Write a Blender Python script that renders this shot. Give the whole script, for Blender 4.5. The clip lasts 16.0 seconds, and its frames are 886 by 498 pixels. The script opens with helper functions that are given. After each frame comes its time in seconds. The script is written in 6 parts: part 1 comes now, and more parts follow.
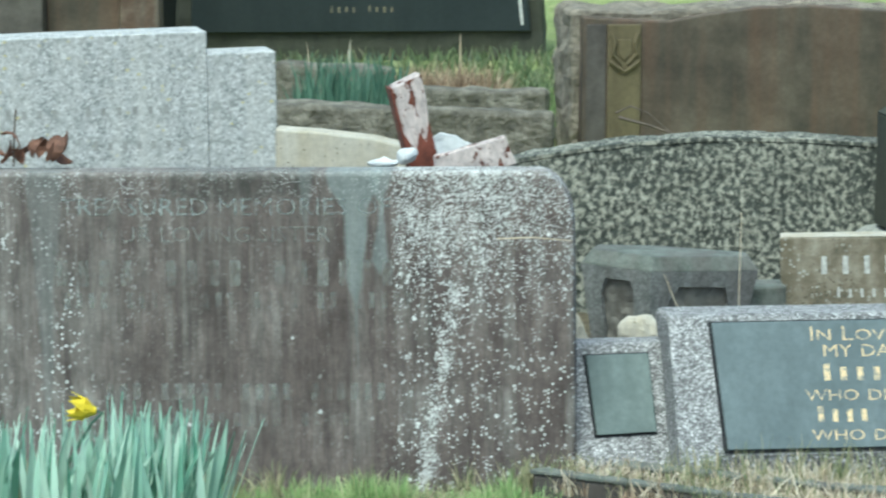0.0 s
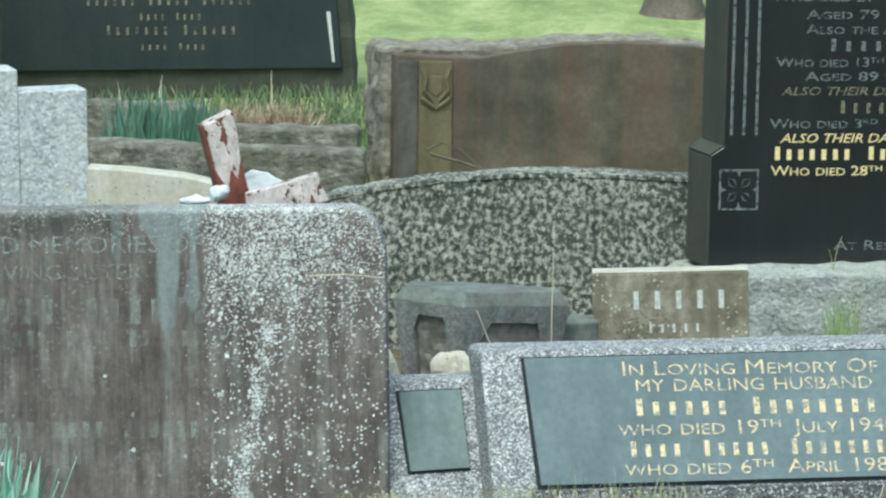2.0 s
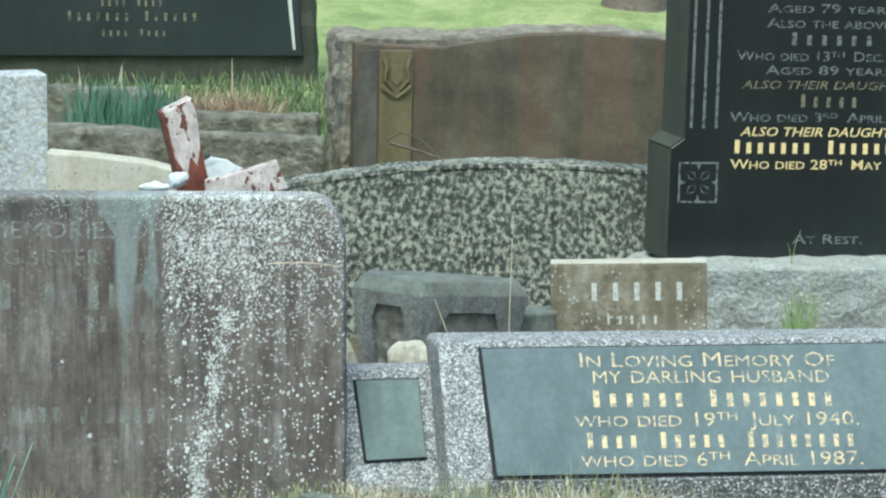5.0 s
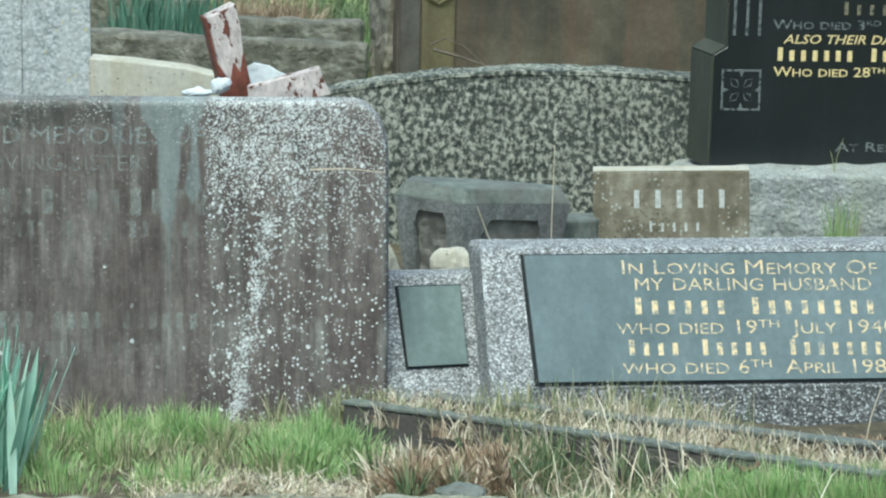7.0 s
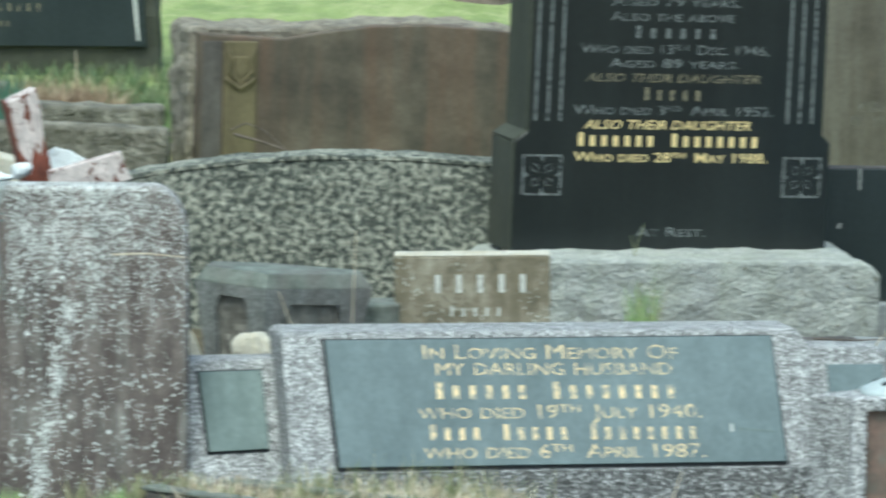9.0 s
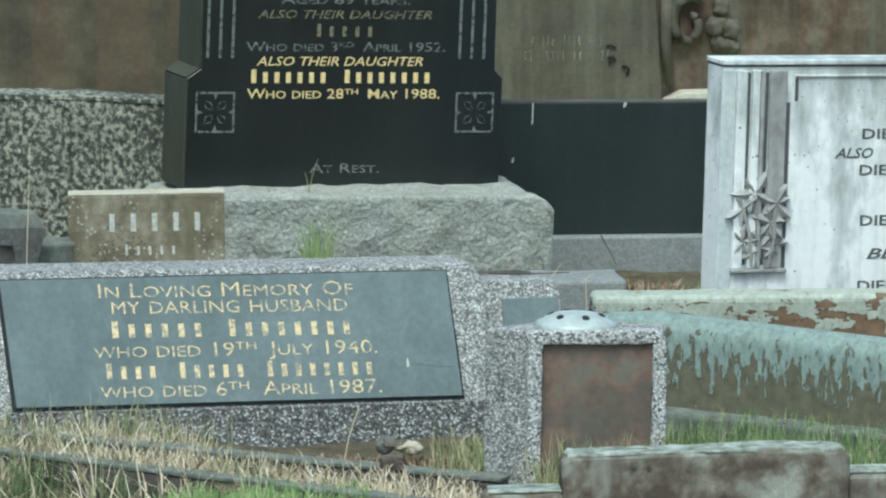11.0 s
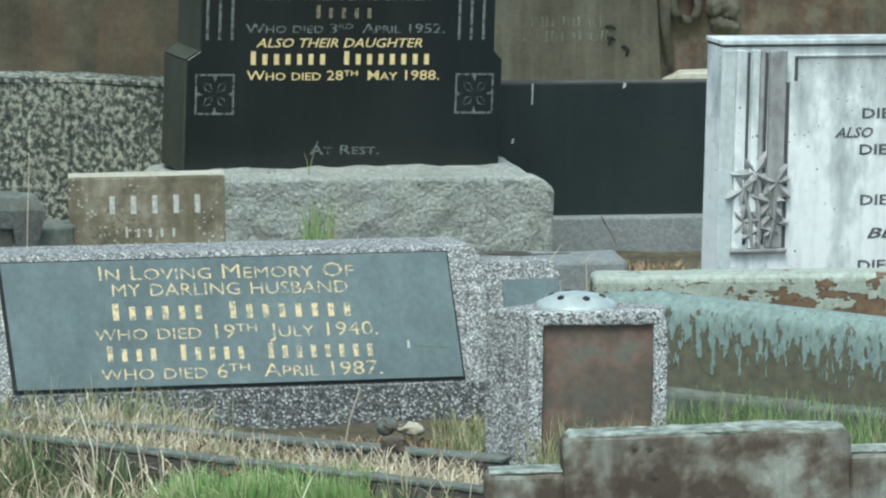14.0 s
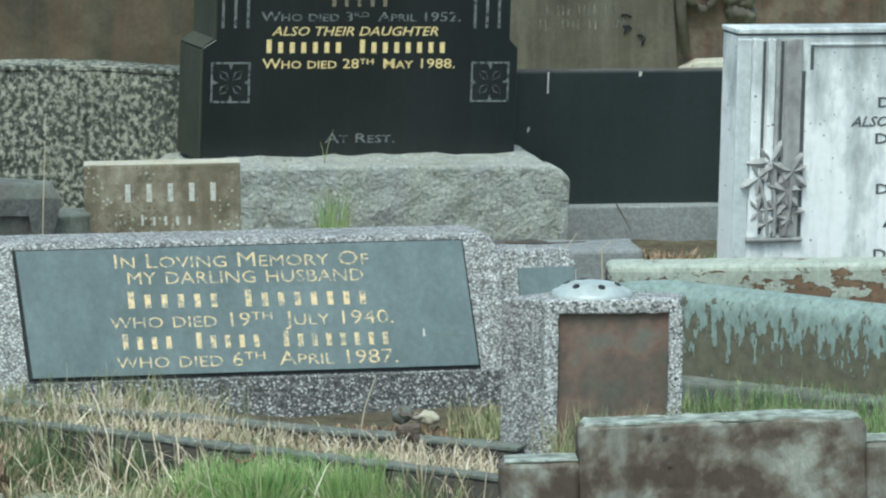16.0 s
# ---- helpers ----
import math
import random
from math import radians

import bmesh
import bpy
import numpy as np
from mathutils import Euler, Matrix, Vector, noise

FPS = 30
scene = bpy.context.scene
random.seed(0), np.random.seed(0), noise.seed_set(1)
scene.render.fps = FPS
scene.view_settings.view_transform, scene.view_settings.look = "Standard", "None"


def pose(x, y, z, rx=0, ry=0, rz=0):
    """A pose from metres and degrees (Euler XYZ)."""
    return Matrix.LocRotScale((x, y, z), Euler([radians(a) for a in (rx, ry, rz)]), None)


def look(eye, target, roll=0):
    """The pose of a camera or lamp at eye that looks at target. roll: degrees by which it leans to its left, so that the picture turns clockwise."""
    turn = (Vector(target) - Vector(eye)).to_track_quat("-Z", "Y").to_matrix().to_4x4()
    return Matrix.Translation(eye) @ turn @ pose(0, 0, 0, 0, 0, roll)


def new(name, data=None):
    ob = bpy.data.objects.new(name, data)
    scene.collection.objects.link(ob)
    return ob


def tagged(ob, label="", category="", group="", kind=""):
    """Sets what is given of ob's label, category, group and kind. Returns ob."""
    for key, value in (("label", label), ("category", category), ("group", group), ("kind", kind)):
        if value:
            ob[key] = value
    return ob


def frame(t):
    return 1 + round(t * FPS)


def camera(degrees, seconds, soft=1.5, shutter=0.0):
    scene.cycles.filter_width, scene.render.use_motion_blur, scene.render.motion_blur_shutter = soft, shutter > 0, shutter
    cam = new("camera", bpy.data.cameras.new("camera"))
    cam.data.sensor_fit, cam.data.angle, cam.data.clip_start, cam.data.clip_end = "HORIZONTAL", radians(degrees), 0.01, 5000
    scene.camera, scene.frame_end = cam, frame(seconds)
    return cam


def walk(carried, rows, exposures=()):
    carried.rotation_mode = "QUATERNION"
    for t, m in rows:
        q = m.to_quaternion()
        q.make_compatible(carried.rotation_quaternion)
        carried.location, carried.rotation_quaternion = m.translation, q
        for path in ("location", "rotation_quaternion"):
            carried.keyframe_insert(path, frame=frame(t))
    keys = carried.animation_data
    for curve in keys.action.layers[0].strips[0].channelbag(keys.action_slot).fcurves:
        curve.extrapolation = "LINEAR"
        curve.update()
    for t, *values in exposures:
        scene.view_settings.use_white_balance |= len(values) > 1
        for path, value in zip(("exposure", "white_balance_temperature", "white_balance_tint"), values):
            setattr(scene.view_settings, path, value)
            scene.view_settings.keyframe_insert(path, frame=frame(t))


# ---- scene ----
cam = camera(9.0, 16.0, soft=2.2, shutter=0.5)
EYE = (0.0, 0.0, 2.5)
# seconds, yaw, pitch, roll of a camera that turns on its stand
ROWS = [
    (0.0, 3.9609, -7.7634, -0.6865),
    (0.5, 3.2436, -7.6783, -0.7753),
    (1.0, 2.7692, -7.5974, -0.7753),
    (1.5, 2.3926, -7.5393, -0.7007),
    (2.0, 2.0289, -7.4121, -0.721),
    (2.5, 1.7381, -7.3544, -0.6334),
    (3.0, 1.4755, -7.2189, -0.5056),
    (3.2, 1.4301, -7.1893, -0.4586),
    (5.3, 1.6596, -7.635, 0.0404),
    (5.5, 1.6936, -7.724, 0.0641),
    (6.0, 1.8103, -8.0653, 0.0889),
    (6.5, 1.9411, -8.4019, 0.0761),
    (7.0, 2.0396, -8.473, 0.124),
    (7.5, 2.0488, -8.2531, -0.0061),
    (8.0, 1.8518, -7.8682, -0.0682),
    (8.5, 1.2504, -7.625, 0.1764),
    (9.0, -0.0, -7.6, 0.3883),
    (9.5, -1.7045, -7.8313, 0.7323),
    (10.0, -2.6929, -7.9793, 0.6352),
    (10.2, -2.9773, -8.0597, 0.5502),
    (12.3, -3.4168, -8.2809, 0.0031),
    (12.5, -3.3992, -8.2809, 0.0),
    (13.0, -3.3643, -8.3249, -0.0069),
    (13.5, -3.3549, -8.3507, 0.0092),
    (14.0, -3.3441, -8.4187, -0.0679),
    (14.5, -3.3402, -8.4618, -0.0981),
    (15.0, -3.3208, -8.4929, -0.0091),
    (15.5, -3.2543, -8.5188, 0.0116),
    (16.0, -3.1843, -8.5363, -0.0146),
]
walk(cam, [(t, pose(*EYE, 90 + pitch, 0, yaw) @ pose(0, 0, 0, 0, 0, roll)) for t, yaw, pitch, roll in ROWS], [(0.0,0.7,5820,-10),(3.0,0.76,5820,-10),(5.5,0.79,5820,-10),(7.0,0.66,5820,-10),(8.0,0.69,5820,-10),(9.6,0.76,5820,-10), (10.0, 0.47, 5920, -10), (16.0, 0.48, 5920, -10)])

# ---------------- light: an overcast sky ----------------
world = bpy.data.worlds.new("overcast_sky")
scene.world = world
world.use_nodes = True
wn = world.node_tree
sky = wn.nodes.new("ShaderNodeTexSky")
sky.sky_type = "NISHITA"
sky.sun_disc = False
sky.sun_elevation = radians(60)
sky.sun_rotation = radians(193)
sky.air_density, sky.dust_density, sky.ozone_density = 1.0, 3.5, 1.0
wn.links.new(sky.outputs[0], wn.nodes["Background"].inputs[0])
wn.nodes["Background"].inputs[1].default_value = 0.12
sun_data = bpy.data.lights.new("sun", "SUN")
sun_data.energy, sun_data.angle, sun_data.color = 1.5, radians(25), (1.0, 0.98, 0.95)
sun = new("sun", sun_data)
sun.matrix_world = look((-1.2, -5, 10), (0.0, 0.0, 0.0))

# ---------------- materials ----------------


def nodes_of(name, rough=0.85, metal=0.0):
    m = bpy.data.materials.new(name)
    m.use_nodes = True
    t = m.node_tree
    b = t.nodes["Principled BSDF"]
    b.inputs["Roughness"].default_value, b.inputs["Metallic"].default_value = rough, metal
    return m, t, b


def node(t, kind, inputs=(), **props):
    n = t.nodes.new(kind)
    for k, v in props.items():
        setattr(n, k, v)
    for k, v in dict(inputs).items():
        if isinstance(v, bpy.types.NodeSocket):
            t.links.new(v, n.inputs[k])
        else:
            n.inputs[k].default_value = v
    return n


def coords(t, scale=(1, 1, 1), shift=(0, 0, 0)):
    c = node(t, "ShaderNodeTexCoord")
    return node(t, "ShaderNodeMapping", {"Vector": c.outputs["Object"], "Scale": scale, "Location": shift}).outputs[0]


def noise_of(t, scale, detail=4.0, stretch=(1, 1, 1), rough=0.6, shift=(0, 0, 0)):
    return node(t, "ShaderNodeTexNoise", {"Vector": coords(t, stretch, shift), "Scale": scale, "Detail": detail, "Roughness": rough}).outputs["Fac"]


def ramp(t, fac, stops, hard=False):
    r = node(t, "ShaderNodeValToRGB", {"Fac": fac})
    r.color_ramp.interpolation = "CONSTANT" if hard else "LINEAR"
    e = r.color_ramp.elements
    while len(e) < len(stops):
        e.new(0.5)
    for el, (p, c) in zip(e, stops):
        el.position = p
        el.color = (*c, 1) if isinstance(c, tuple) else (c, c, c, 1)
    return r.outputs[0]


def mix(t, fac, a, b, how="MIX"):
    n = node(t, "ShaderNodeMix", data_type="RGBA", blend_type=how)
    for i, v in ((0, fac), (6, a), (7, b)):
        if isinstance(v, bpy.types.NodeSocket):
            t.links.new(v, n.inputs[i])
        elif i == 0:
            n.inputs[0].default_value = v
        else:
            n.inputs[i].default_value = (*v, 1)
    return n.outputs[2]


def calc(t, op, a, b=0.0):
    n = node(t, "ShaderNodeMath", operation=op)
    for i, v in ((0, a), (1, b)):
        if isinstance(v, bpy.types.NodeSocket):
            t.links.new(v, n.inputs[i])
        else:
            n.inputs[i].default_value = v
    return n.outputs[0]


def relief(t, b, height, strength=0.4, distance=0.004):
    n = node(t, "ShaderNodeBump", {"Height": height, "Strength": strength, "Distance": distance})
    t.links.new(n.outputs[0], b.inputs["Normal"])


def cells(t, scale, stretch=(1, 1, 1), out="Color"):
    return node(t, "ShaderNodeTexVoronoi", {"Vector": coords(t, stretch), "Scale": scale}).outputs[out]


def spots(t, scale, size, share, shift=(0, 0, 0)):
    """White where a round spot lies: a share of the cells, of about that size."""
    v = node(t, "ShaderNodeTexVoronoi", {"Vector": coords(t, (1, 1, 1), shift), "Scale": scale})
    wob = noise_of(t, scale * 2.2, 2.0)
    d = calc(t, "ADD", v.outputs["Distance"], calc(t, "MULTIPLY", calc(t, "SUBTRACT", wob, 0.5), 0.5))
    near = calc(t, "LESS_THAN", d, size)
    pick = node(t, "ShaderNodeSeparateColor", {"Color": v.outputs["Color"]}).outputs[0]
    return calc(t, "MULTIPLY", near, calc(t, "LESS_THAN", pick, share))


def stone(name, cols, big=3.0, grain=(), grain_scale=140, grain_mix=0.5, streak=None, streak_amount=0.5, lichen=None, rough=0.85, bump=0.4, bump_scale=120, bump_far=0.004, gap=0.0):
    """gap: how dark the matrix between single grains is; cols: ramp stops of the broad colour; grain: stops for single grains; streak: colour of the runs down the face; lichen: rows of scale, size, share, colour."""
    m, t, b = nodes_of(name, rough)
    c = ramp(t, noise_of(t, big, 6.0), cols)
    if grain:
        g = node(t, "ShaderNodeSeparateColor", {"Color": cells(t, grain_scale)}).outputs[0]
        c = mix(t, grain_mix, c, ramp(t, g, grain, True))
        if gap:
            edge = calc(t, "ADD", cells(t, grain_scale, out="Distance"), calc(t, "MULTIPLY", calc(t, "SUBTRACT", noise_of(t, grain_scale * 1.7, 2.0), 0.5), 0.35))
            c = mix(t, 1.0, c, ramp(t, edge, [(0.3, 1.12), (0.62, 1.0 - gap)]), "MULTIPLY")
            c = mix(t, 0.7, c, ramp(t, noise_of(t, 26, 4.0), [(0.32, 0.72), (0.68, 1.2)]), "MULTIPLY")
    if streak:
        s = ramp(t, noise_of(t, 1.0, 5.0, (14, 14, 1.1)), [(0.42, 0.0), (0.68, 1.0)])
        c = mix(t, calc(t, "MULTIPLY", s, streak_amount), c, streak)
    fine = ramp(t, noise_of(t, 55, 6.0), [(0.3, 0.72), (0.7, 1.15)])
    c = mix(t, 0.6, c, fine, "MULTIPLY")
    for sc, size, share, col in lichen or ():
        patch = ramp(t, noise_of(t, 4.0, 3.0, (1, 1, 1), 0.6, (sc, 2, 1)), [(0.4, 0.0), (0.55, 1.0)])
        c = mix(t, calc(t, "MULTIPLY", spots(t, sc, size, share, (sc, 0, 3)), patch), c, col)
    t.links.new(c, b.inputs["Base Color"])
    relief(t, b, noise_of(t, bump_scale, 5.0), bump, bump_far)
    return m


GREYS = [(0.0, 0.1), (0.22, 0.24), (0.42, 0.4), (0.66, 0.58), (0.84, 0.82)]
faded_black = stone("faded_black_granite", [(0.3, (0.02, 0.028, 0.028)), (0.7, (0.032, 0.042, 0.042))], streak=(0.042, 0.054, 0.052), streak_amount=0.4, rough=0.35, bump=0.05)
granite_grey = stone("pale_grey_granite", [(0.34, (0.34, 0.37, 0.35)), (0.5, (0.5, 0.52, 0.5)), (0.66, (0.62, 0.63, 0.6))], big=30, grain=[(0, 0.16), (0.25, 0.42), (0.6, 0.62), (0.85, 0.85)], grain_scale=130, grain_mix=0.45, streak=(0.66, 0.66, 0.62), streak_amount=0.5,
                     lichen=[(60, 0.3, 0.12, (0.6, 0.55, 0.3))])
aggregate = stone("exposed_aggregate", [(0.3, (0.36, 0.36, 0.35)), (0.7, (0.52, 0.51, 0.49))], grain=GREYS, grain_scale=205, grain_mix=0.7, bump=0.6, bump_scale=170, gap=0.42)
aggregate_dark = stone("dark_exposed_aggregate", [(0.3, (0.1, 0.105, 0.095)), (0.7, (0.2, 0.2, 0.18))], grain=[(0.0, 0.05), (0.35, 0.14), (0.6, 0.26), (0.8, 0.62)], grain_scale=180, grain_mix=0.72, bump=0.7, bump_scale=150, gap=0.55)
aggregate_light = stone("exposed_aggregate_worn", [(0.3, (0.3, 0.29, 0.28)), (0.7, (0.45, 0.43, 0.4))], grain=[(0.0, 0.12), (0.14, 0.4), (0.3, 0.62), (0.55, 0.85)], grain_scale=180, grain_mix=0.85, bump=0.7, bump_scale=150, gap=0.4)
black_granite = stone("polished_black_granite", [(0.3, (0.011, 0.014, 0.014)), (0.7, (0.019, 0.023, 0.022))], streak=(0.026, 0.032, 0.03), streak_amount=0.4, rough=0.28, bump=0.03)
algae_granite = stone("algae_covered_granite", [(0.3, (0.04, 0.045, 0.03)), (0.7, (0.078, 0.08, 0.055))], streak=(0.03, 0.031, 0.024), bump=0.4)
rock_grey = stone("rough_hewn_grey_granite", [(0.3, (0.3, 0.31, 0.28)), (0.65, (0.52, 0.54, 0.48))], big=10, grain=[(0, 0.2), (0.3, 0.4), (0.7, 0.6)], grain_scale=160, grain_mix=0.35, streak=(0.31, 0.33, 0.25), streak_amount=0.5, lichen=[(60, 0.3, 0.3, (0.56, 0.57, 0.5)), (45, 0.26, 0.2, (0.2, 0.19, 0.14))], bump=1.0, bump_scale=70, bump_far=0.012)
brown_stone = stone("brown_weathered_sandstone", [(0.3, (0.05, 0.043, 0.033)), (0.5, (0.1, 0.083, 0.062)), (0.7, (0.17, 0.14, 0.105))], big=5, streak=(0.15, 0.085, 0.055), streak_amount=0.55, lichen=[(14, 0.12, 0.1, (0.5, 0.5, 0.45))])
brown_rock = stone("brown_rough_stone", [(0.3, (0.15, 0.13, 0.1)), (0.7, (0.36, 0.32, 0.25))], big=22, bump=1.0, bump_scale=30, bump_far=0.02)
ochre_stone = stone("ochre_algae_sandstone", [(0.3, (0.13, 0.105, 0.055)), (0.7, (0.2, 0.165, 0.09))], streak=(0.09, 0.07, 0.04), streak_amount=0.5)
tan_stone = stone("tan_sandstone", [(0.3, (0.068, 0.058, 0.043)), (0.7, (0.135, 0.12, 0.092))], big=6, streak=(0.19, 0.176, 0.142), streak_amount=0.6, lichen=[(16, 0.3, 0.1, (0.12, 0.1, 0.07))])
red_brown = stone("red_brown_stone", [(0.34, (0.055, 0.038, 0.028)), (0.5, (0.12, 0.078, 0.055)), (0.66, (0.21, 0.16, 0.12))], big=8, streak=(0.15, 0.15, 0.125), streak_amount=0.7)
cream_stone = stone("cream_limestone", [(0.3, (0.5, 0.46, 0.36)), (0.7, (0.66, 0.63, 0.55))], streak=(0.46, 0.4, 0.27), streak_amount=0.6, lichen=[(90, 0.3, 0.2, (0.25, 0.22, 0.16))])
kerb_stone = stone("mossy_kerb_stone", [(0.3, (0.09, 0.085, 0.066)), (0.5, (0.19, 0.175, 0.135)), (0.7, (0.34, 0.32, 0.26))], big=16, bump=1.0, bump_scale=45, bump_far=0.02)
front_moss = stone("straw_coloured_mossy_stone", [(0.3, (0.17, 0.16, 0.11)), (0.5, (0.3, 0.29, 0.21)), (0.7, (0.46, 0.45, 0.36))], big=18, bump=1.0, bump_scale=45, bump_far=0.015)
kerb_dark = stone("dark_concrete", [(0.3, (0.06, 0.052, 0.047)), (0.7, (0.14, 0.125, 0.11))], big=9, bump=0.6)
kerb_grey = stone("grey_green_kerb", [(0.3, (0.085, 0.1, 0.082)), (0.7, (0.25, 0.275, 0.24))], big=22, streak=(0.14, 0.12, 0.11), streak_amount=0.6, bump=0.6)
small_grey = stone("dull_grey_cast_stone", [(0.3, (0.12, 0.13, 0.115)), (0.7, (0.27, 0.285, 0.26))], big=8, grain=[(0, 0.16), (0.4, 0.3), (0.8, 0.42)], grain_mix=0.35, streak=(0.12, 0.1, 0.09), streak_amount=0.5)
panel_brown = stone("brown_grey_cast_stone", [(0.3, (0.1, 0.09, 0.075)), (0.7, (0.27, 0.255, 0.22))], big=14, streak=(0.27, 0.27, 0.24), streak_amount=0.5)
plinth_grey = stone("fine_grey_plinth", [(0.3, (0.24, 0.26, 0.26)), (0.7, (0.33, 0.35, 0.35))], grain=[(0, 0.2), (0.5, 0.34)], grain_mix=0.4)
slate = stone("blue_grey_plaque", [(0.3, (0.10, 0.135, 0.14)), (0.7, (0.145, 0.185, 0.19))], big=2.2, streak=(0.2, 0.255, 0.26), streak_amount=0.5, rough=0.5, bump=0.08)
slate_green = stone("green_grey_plaque", [(0.3, (0.125, 0.165, 0.155)), (0.7, (0.19, 0.24, 0.225))], big=9, streak=(0.09, 0.12, 0.11), streak_amount=0.5, rough=0.6, bump=0.15)


def plain(name, col, rough=0.7, metal=0.0, vary=0.25, scale=40):
    m, t, b = nodes_of(name, rough, metal)
    lo, hi = tuple(c * (1 - vary) for c in col), tuple(min(1, c * (1 + vary)) for c in col)
    t.links.new(ramp(t, noise_of(t, scale, 4.0), [(0.3, lo), (0.7, hi)]), b.inputs["Base Color"])
    relief(t, b, noise_of(t, scale * 3, 3.0), 0.15, 0.002)
    return m


def worn(name, col, under, amount, scale=70, rough=0.5):
    """Letter paint with the stone showing where it has flaked away."""
    m, t, b = nodes_of(name, rough)
    c = ramp(t, noise_of(t, scale * 2, 3.0), [(0.3, tuple(v * 0.72 for v in col)), (0.7, tuple(min(1, v * 1.15) for v in col))])
    gone = ramp(t, noise_of(t, scale, 4.0, (1, 1, 1), 0.65), [(1 - amount - 0.06, 0.0), (1 - amount + 0.06, 1.0)])
    t.links.new(mix(t, gone, c, under), b.inputs["Base Color"])
    return m


gold = worn("gilded_letter", (0.84, 0.66, 0.38), (0.24, 0.25, 0.22), 0.46)
bright_gold = worn("bright_gold_letter", (0.95, 0.71, 0.34), (0.3, 0.22, 0.1), 0.3)
silver = worn("faded_silver_letter", (0.2, 0.215, 0.205), (0.03, 0.033, 0.033), 0.45)
dull_gold = worn("dull_gold_letter", (0.25, 0.22, 0.14), (0.04, 0.045, 0.04), 0.45)
lead = plain("lead_letter", (0.1, 0.105, 0.11), 0.6, 0.0, 0.3)
white_letter = plain("white_painted_letter", (0.6, 0.6, 0.55), 0.8, 0.0, 0.3, 90)


def washed_out(name, col, kept):
    """Remains of letter paint: patches of it have gone entirely, the rest is thin."""
    m, t, b = nodes_of(name, 0.9)
    t.links.new(ramp(t, noise_of(t, 60, 4.0), [(0.3, tuple(v * 0.8 for v in col)), (0.7, tuple(v * 1.2 for v in col))]), b.inputs["Base Color"])
    big = ramp(t, noise_of(t, 7.0, 3.0, (1.4, 1, 0.8), 0.6, (2, 0, 6)), [(0.4, 0.12), (0.62, 1.0)])
    small = ramp(t, noise_of(t, 55, 4.0, (1.3, 1, 0.7), 0.65), [(0.36, 0.1), (0.62, 1.0)])
    t.links.new(calc(t, "MULTIPLY", calc(t, "MULTIPLY", big, small), kept), b.inputs["Alpha"])
    return m


ghost = washed_out("washed_out_letter", (0.42, 0.46, 0.435), 0.95)
ghost_faint = washed_out("nearly_lost_letter", (0.38, 0.385, 0.35), 0.7)
black_gap = plain("dark_joint", (0.02, 0.022, 0.024), 0.9)
zinc = plain("painted_metal_lid", (0.5, 0.55, 0.54), 0.5, 0.2, 0.15, 30)


def speckled():
    """Rock-faced stone, dark green-grey, overgrown by pale flakes of lichen."""
    m, t, b = nodes_of("lichen_flecked_rock", 0.9)
    c = ramp(t, noise_of(t, 30, 4.0), [(0.35, (0.034, 0.04, 0.034)), (0.7, (0.1, 0.11, 0.09))])
    n1 = calc(t, "ADD", noise_of(t, 54, 5.0, (1.1, 1, 0.9), 0.62), calc(t, "MULTIPLY", calc(t, "SUBTRACT", noise_of(t, 3.2, 3.0, (1, 1, 1), 0.5, (6, 1, 0)), 0.5), 0.22))
    # flakes thin out with x: the shade beside the black headstone, painted in
    bare = node(t, "ShaderNodeSeparateXYZ", {"Vector": coords(t)}).outputs[0]
    n1 = calc(t, "SUBTRACT", n1, ramp(t, bare, [(0.2, 0.0), (0.8, 0.07)]))
    flake = ramp(t, n1, [(0.46, 0.0), (0.52, 0.4), (0.59, 1.0)])
    tint = ramp(t, noise_of(t, 5, 2.0), [(0.3, (0.36, 0.355, 0.285)), (0.7, (0.55, 0.54, 0.44))])
    c = mix(t, calc(t, "MULTIPLY", flake, 0.85), c, tint)
    t.links.new(c, b.inputs["Base Color"])
    relief(t, b, n1, 0.6, 0.008)
    return m


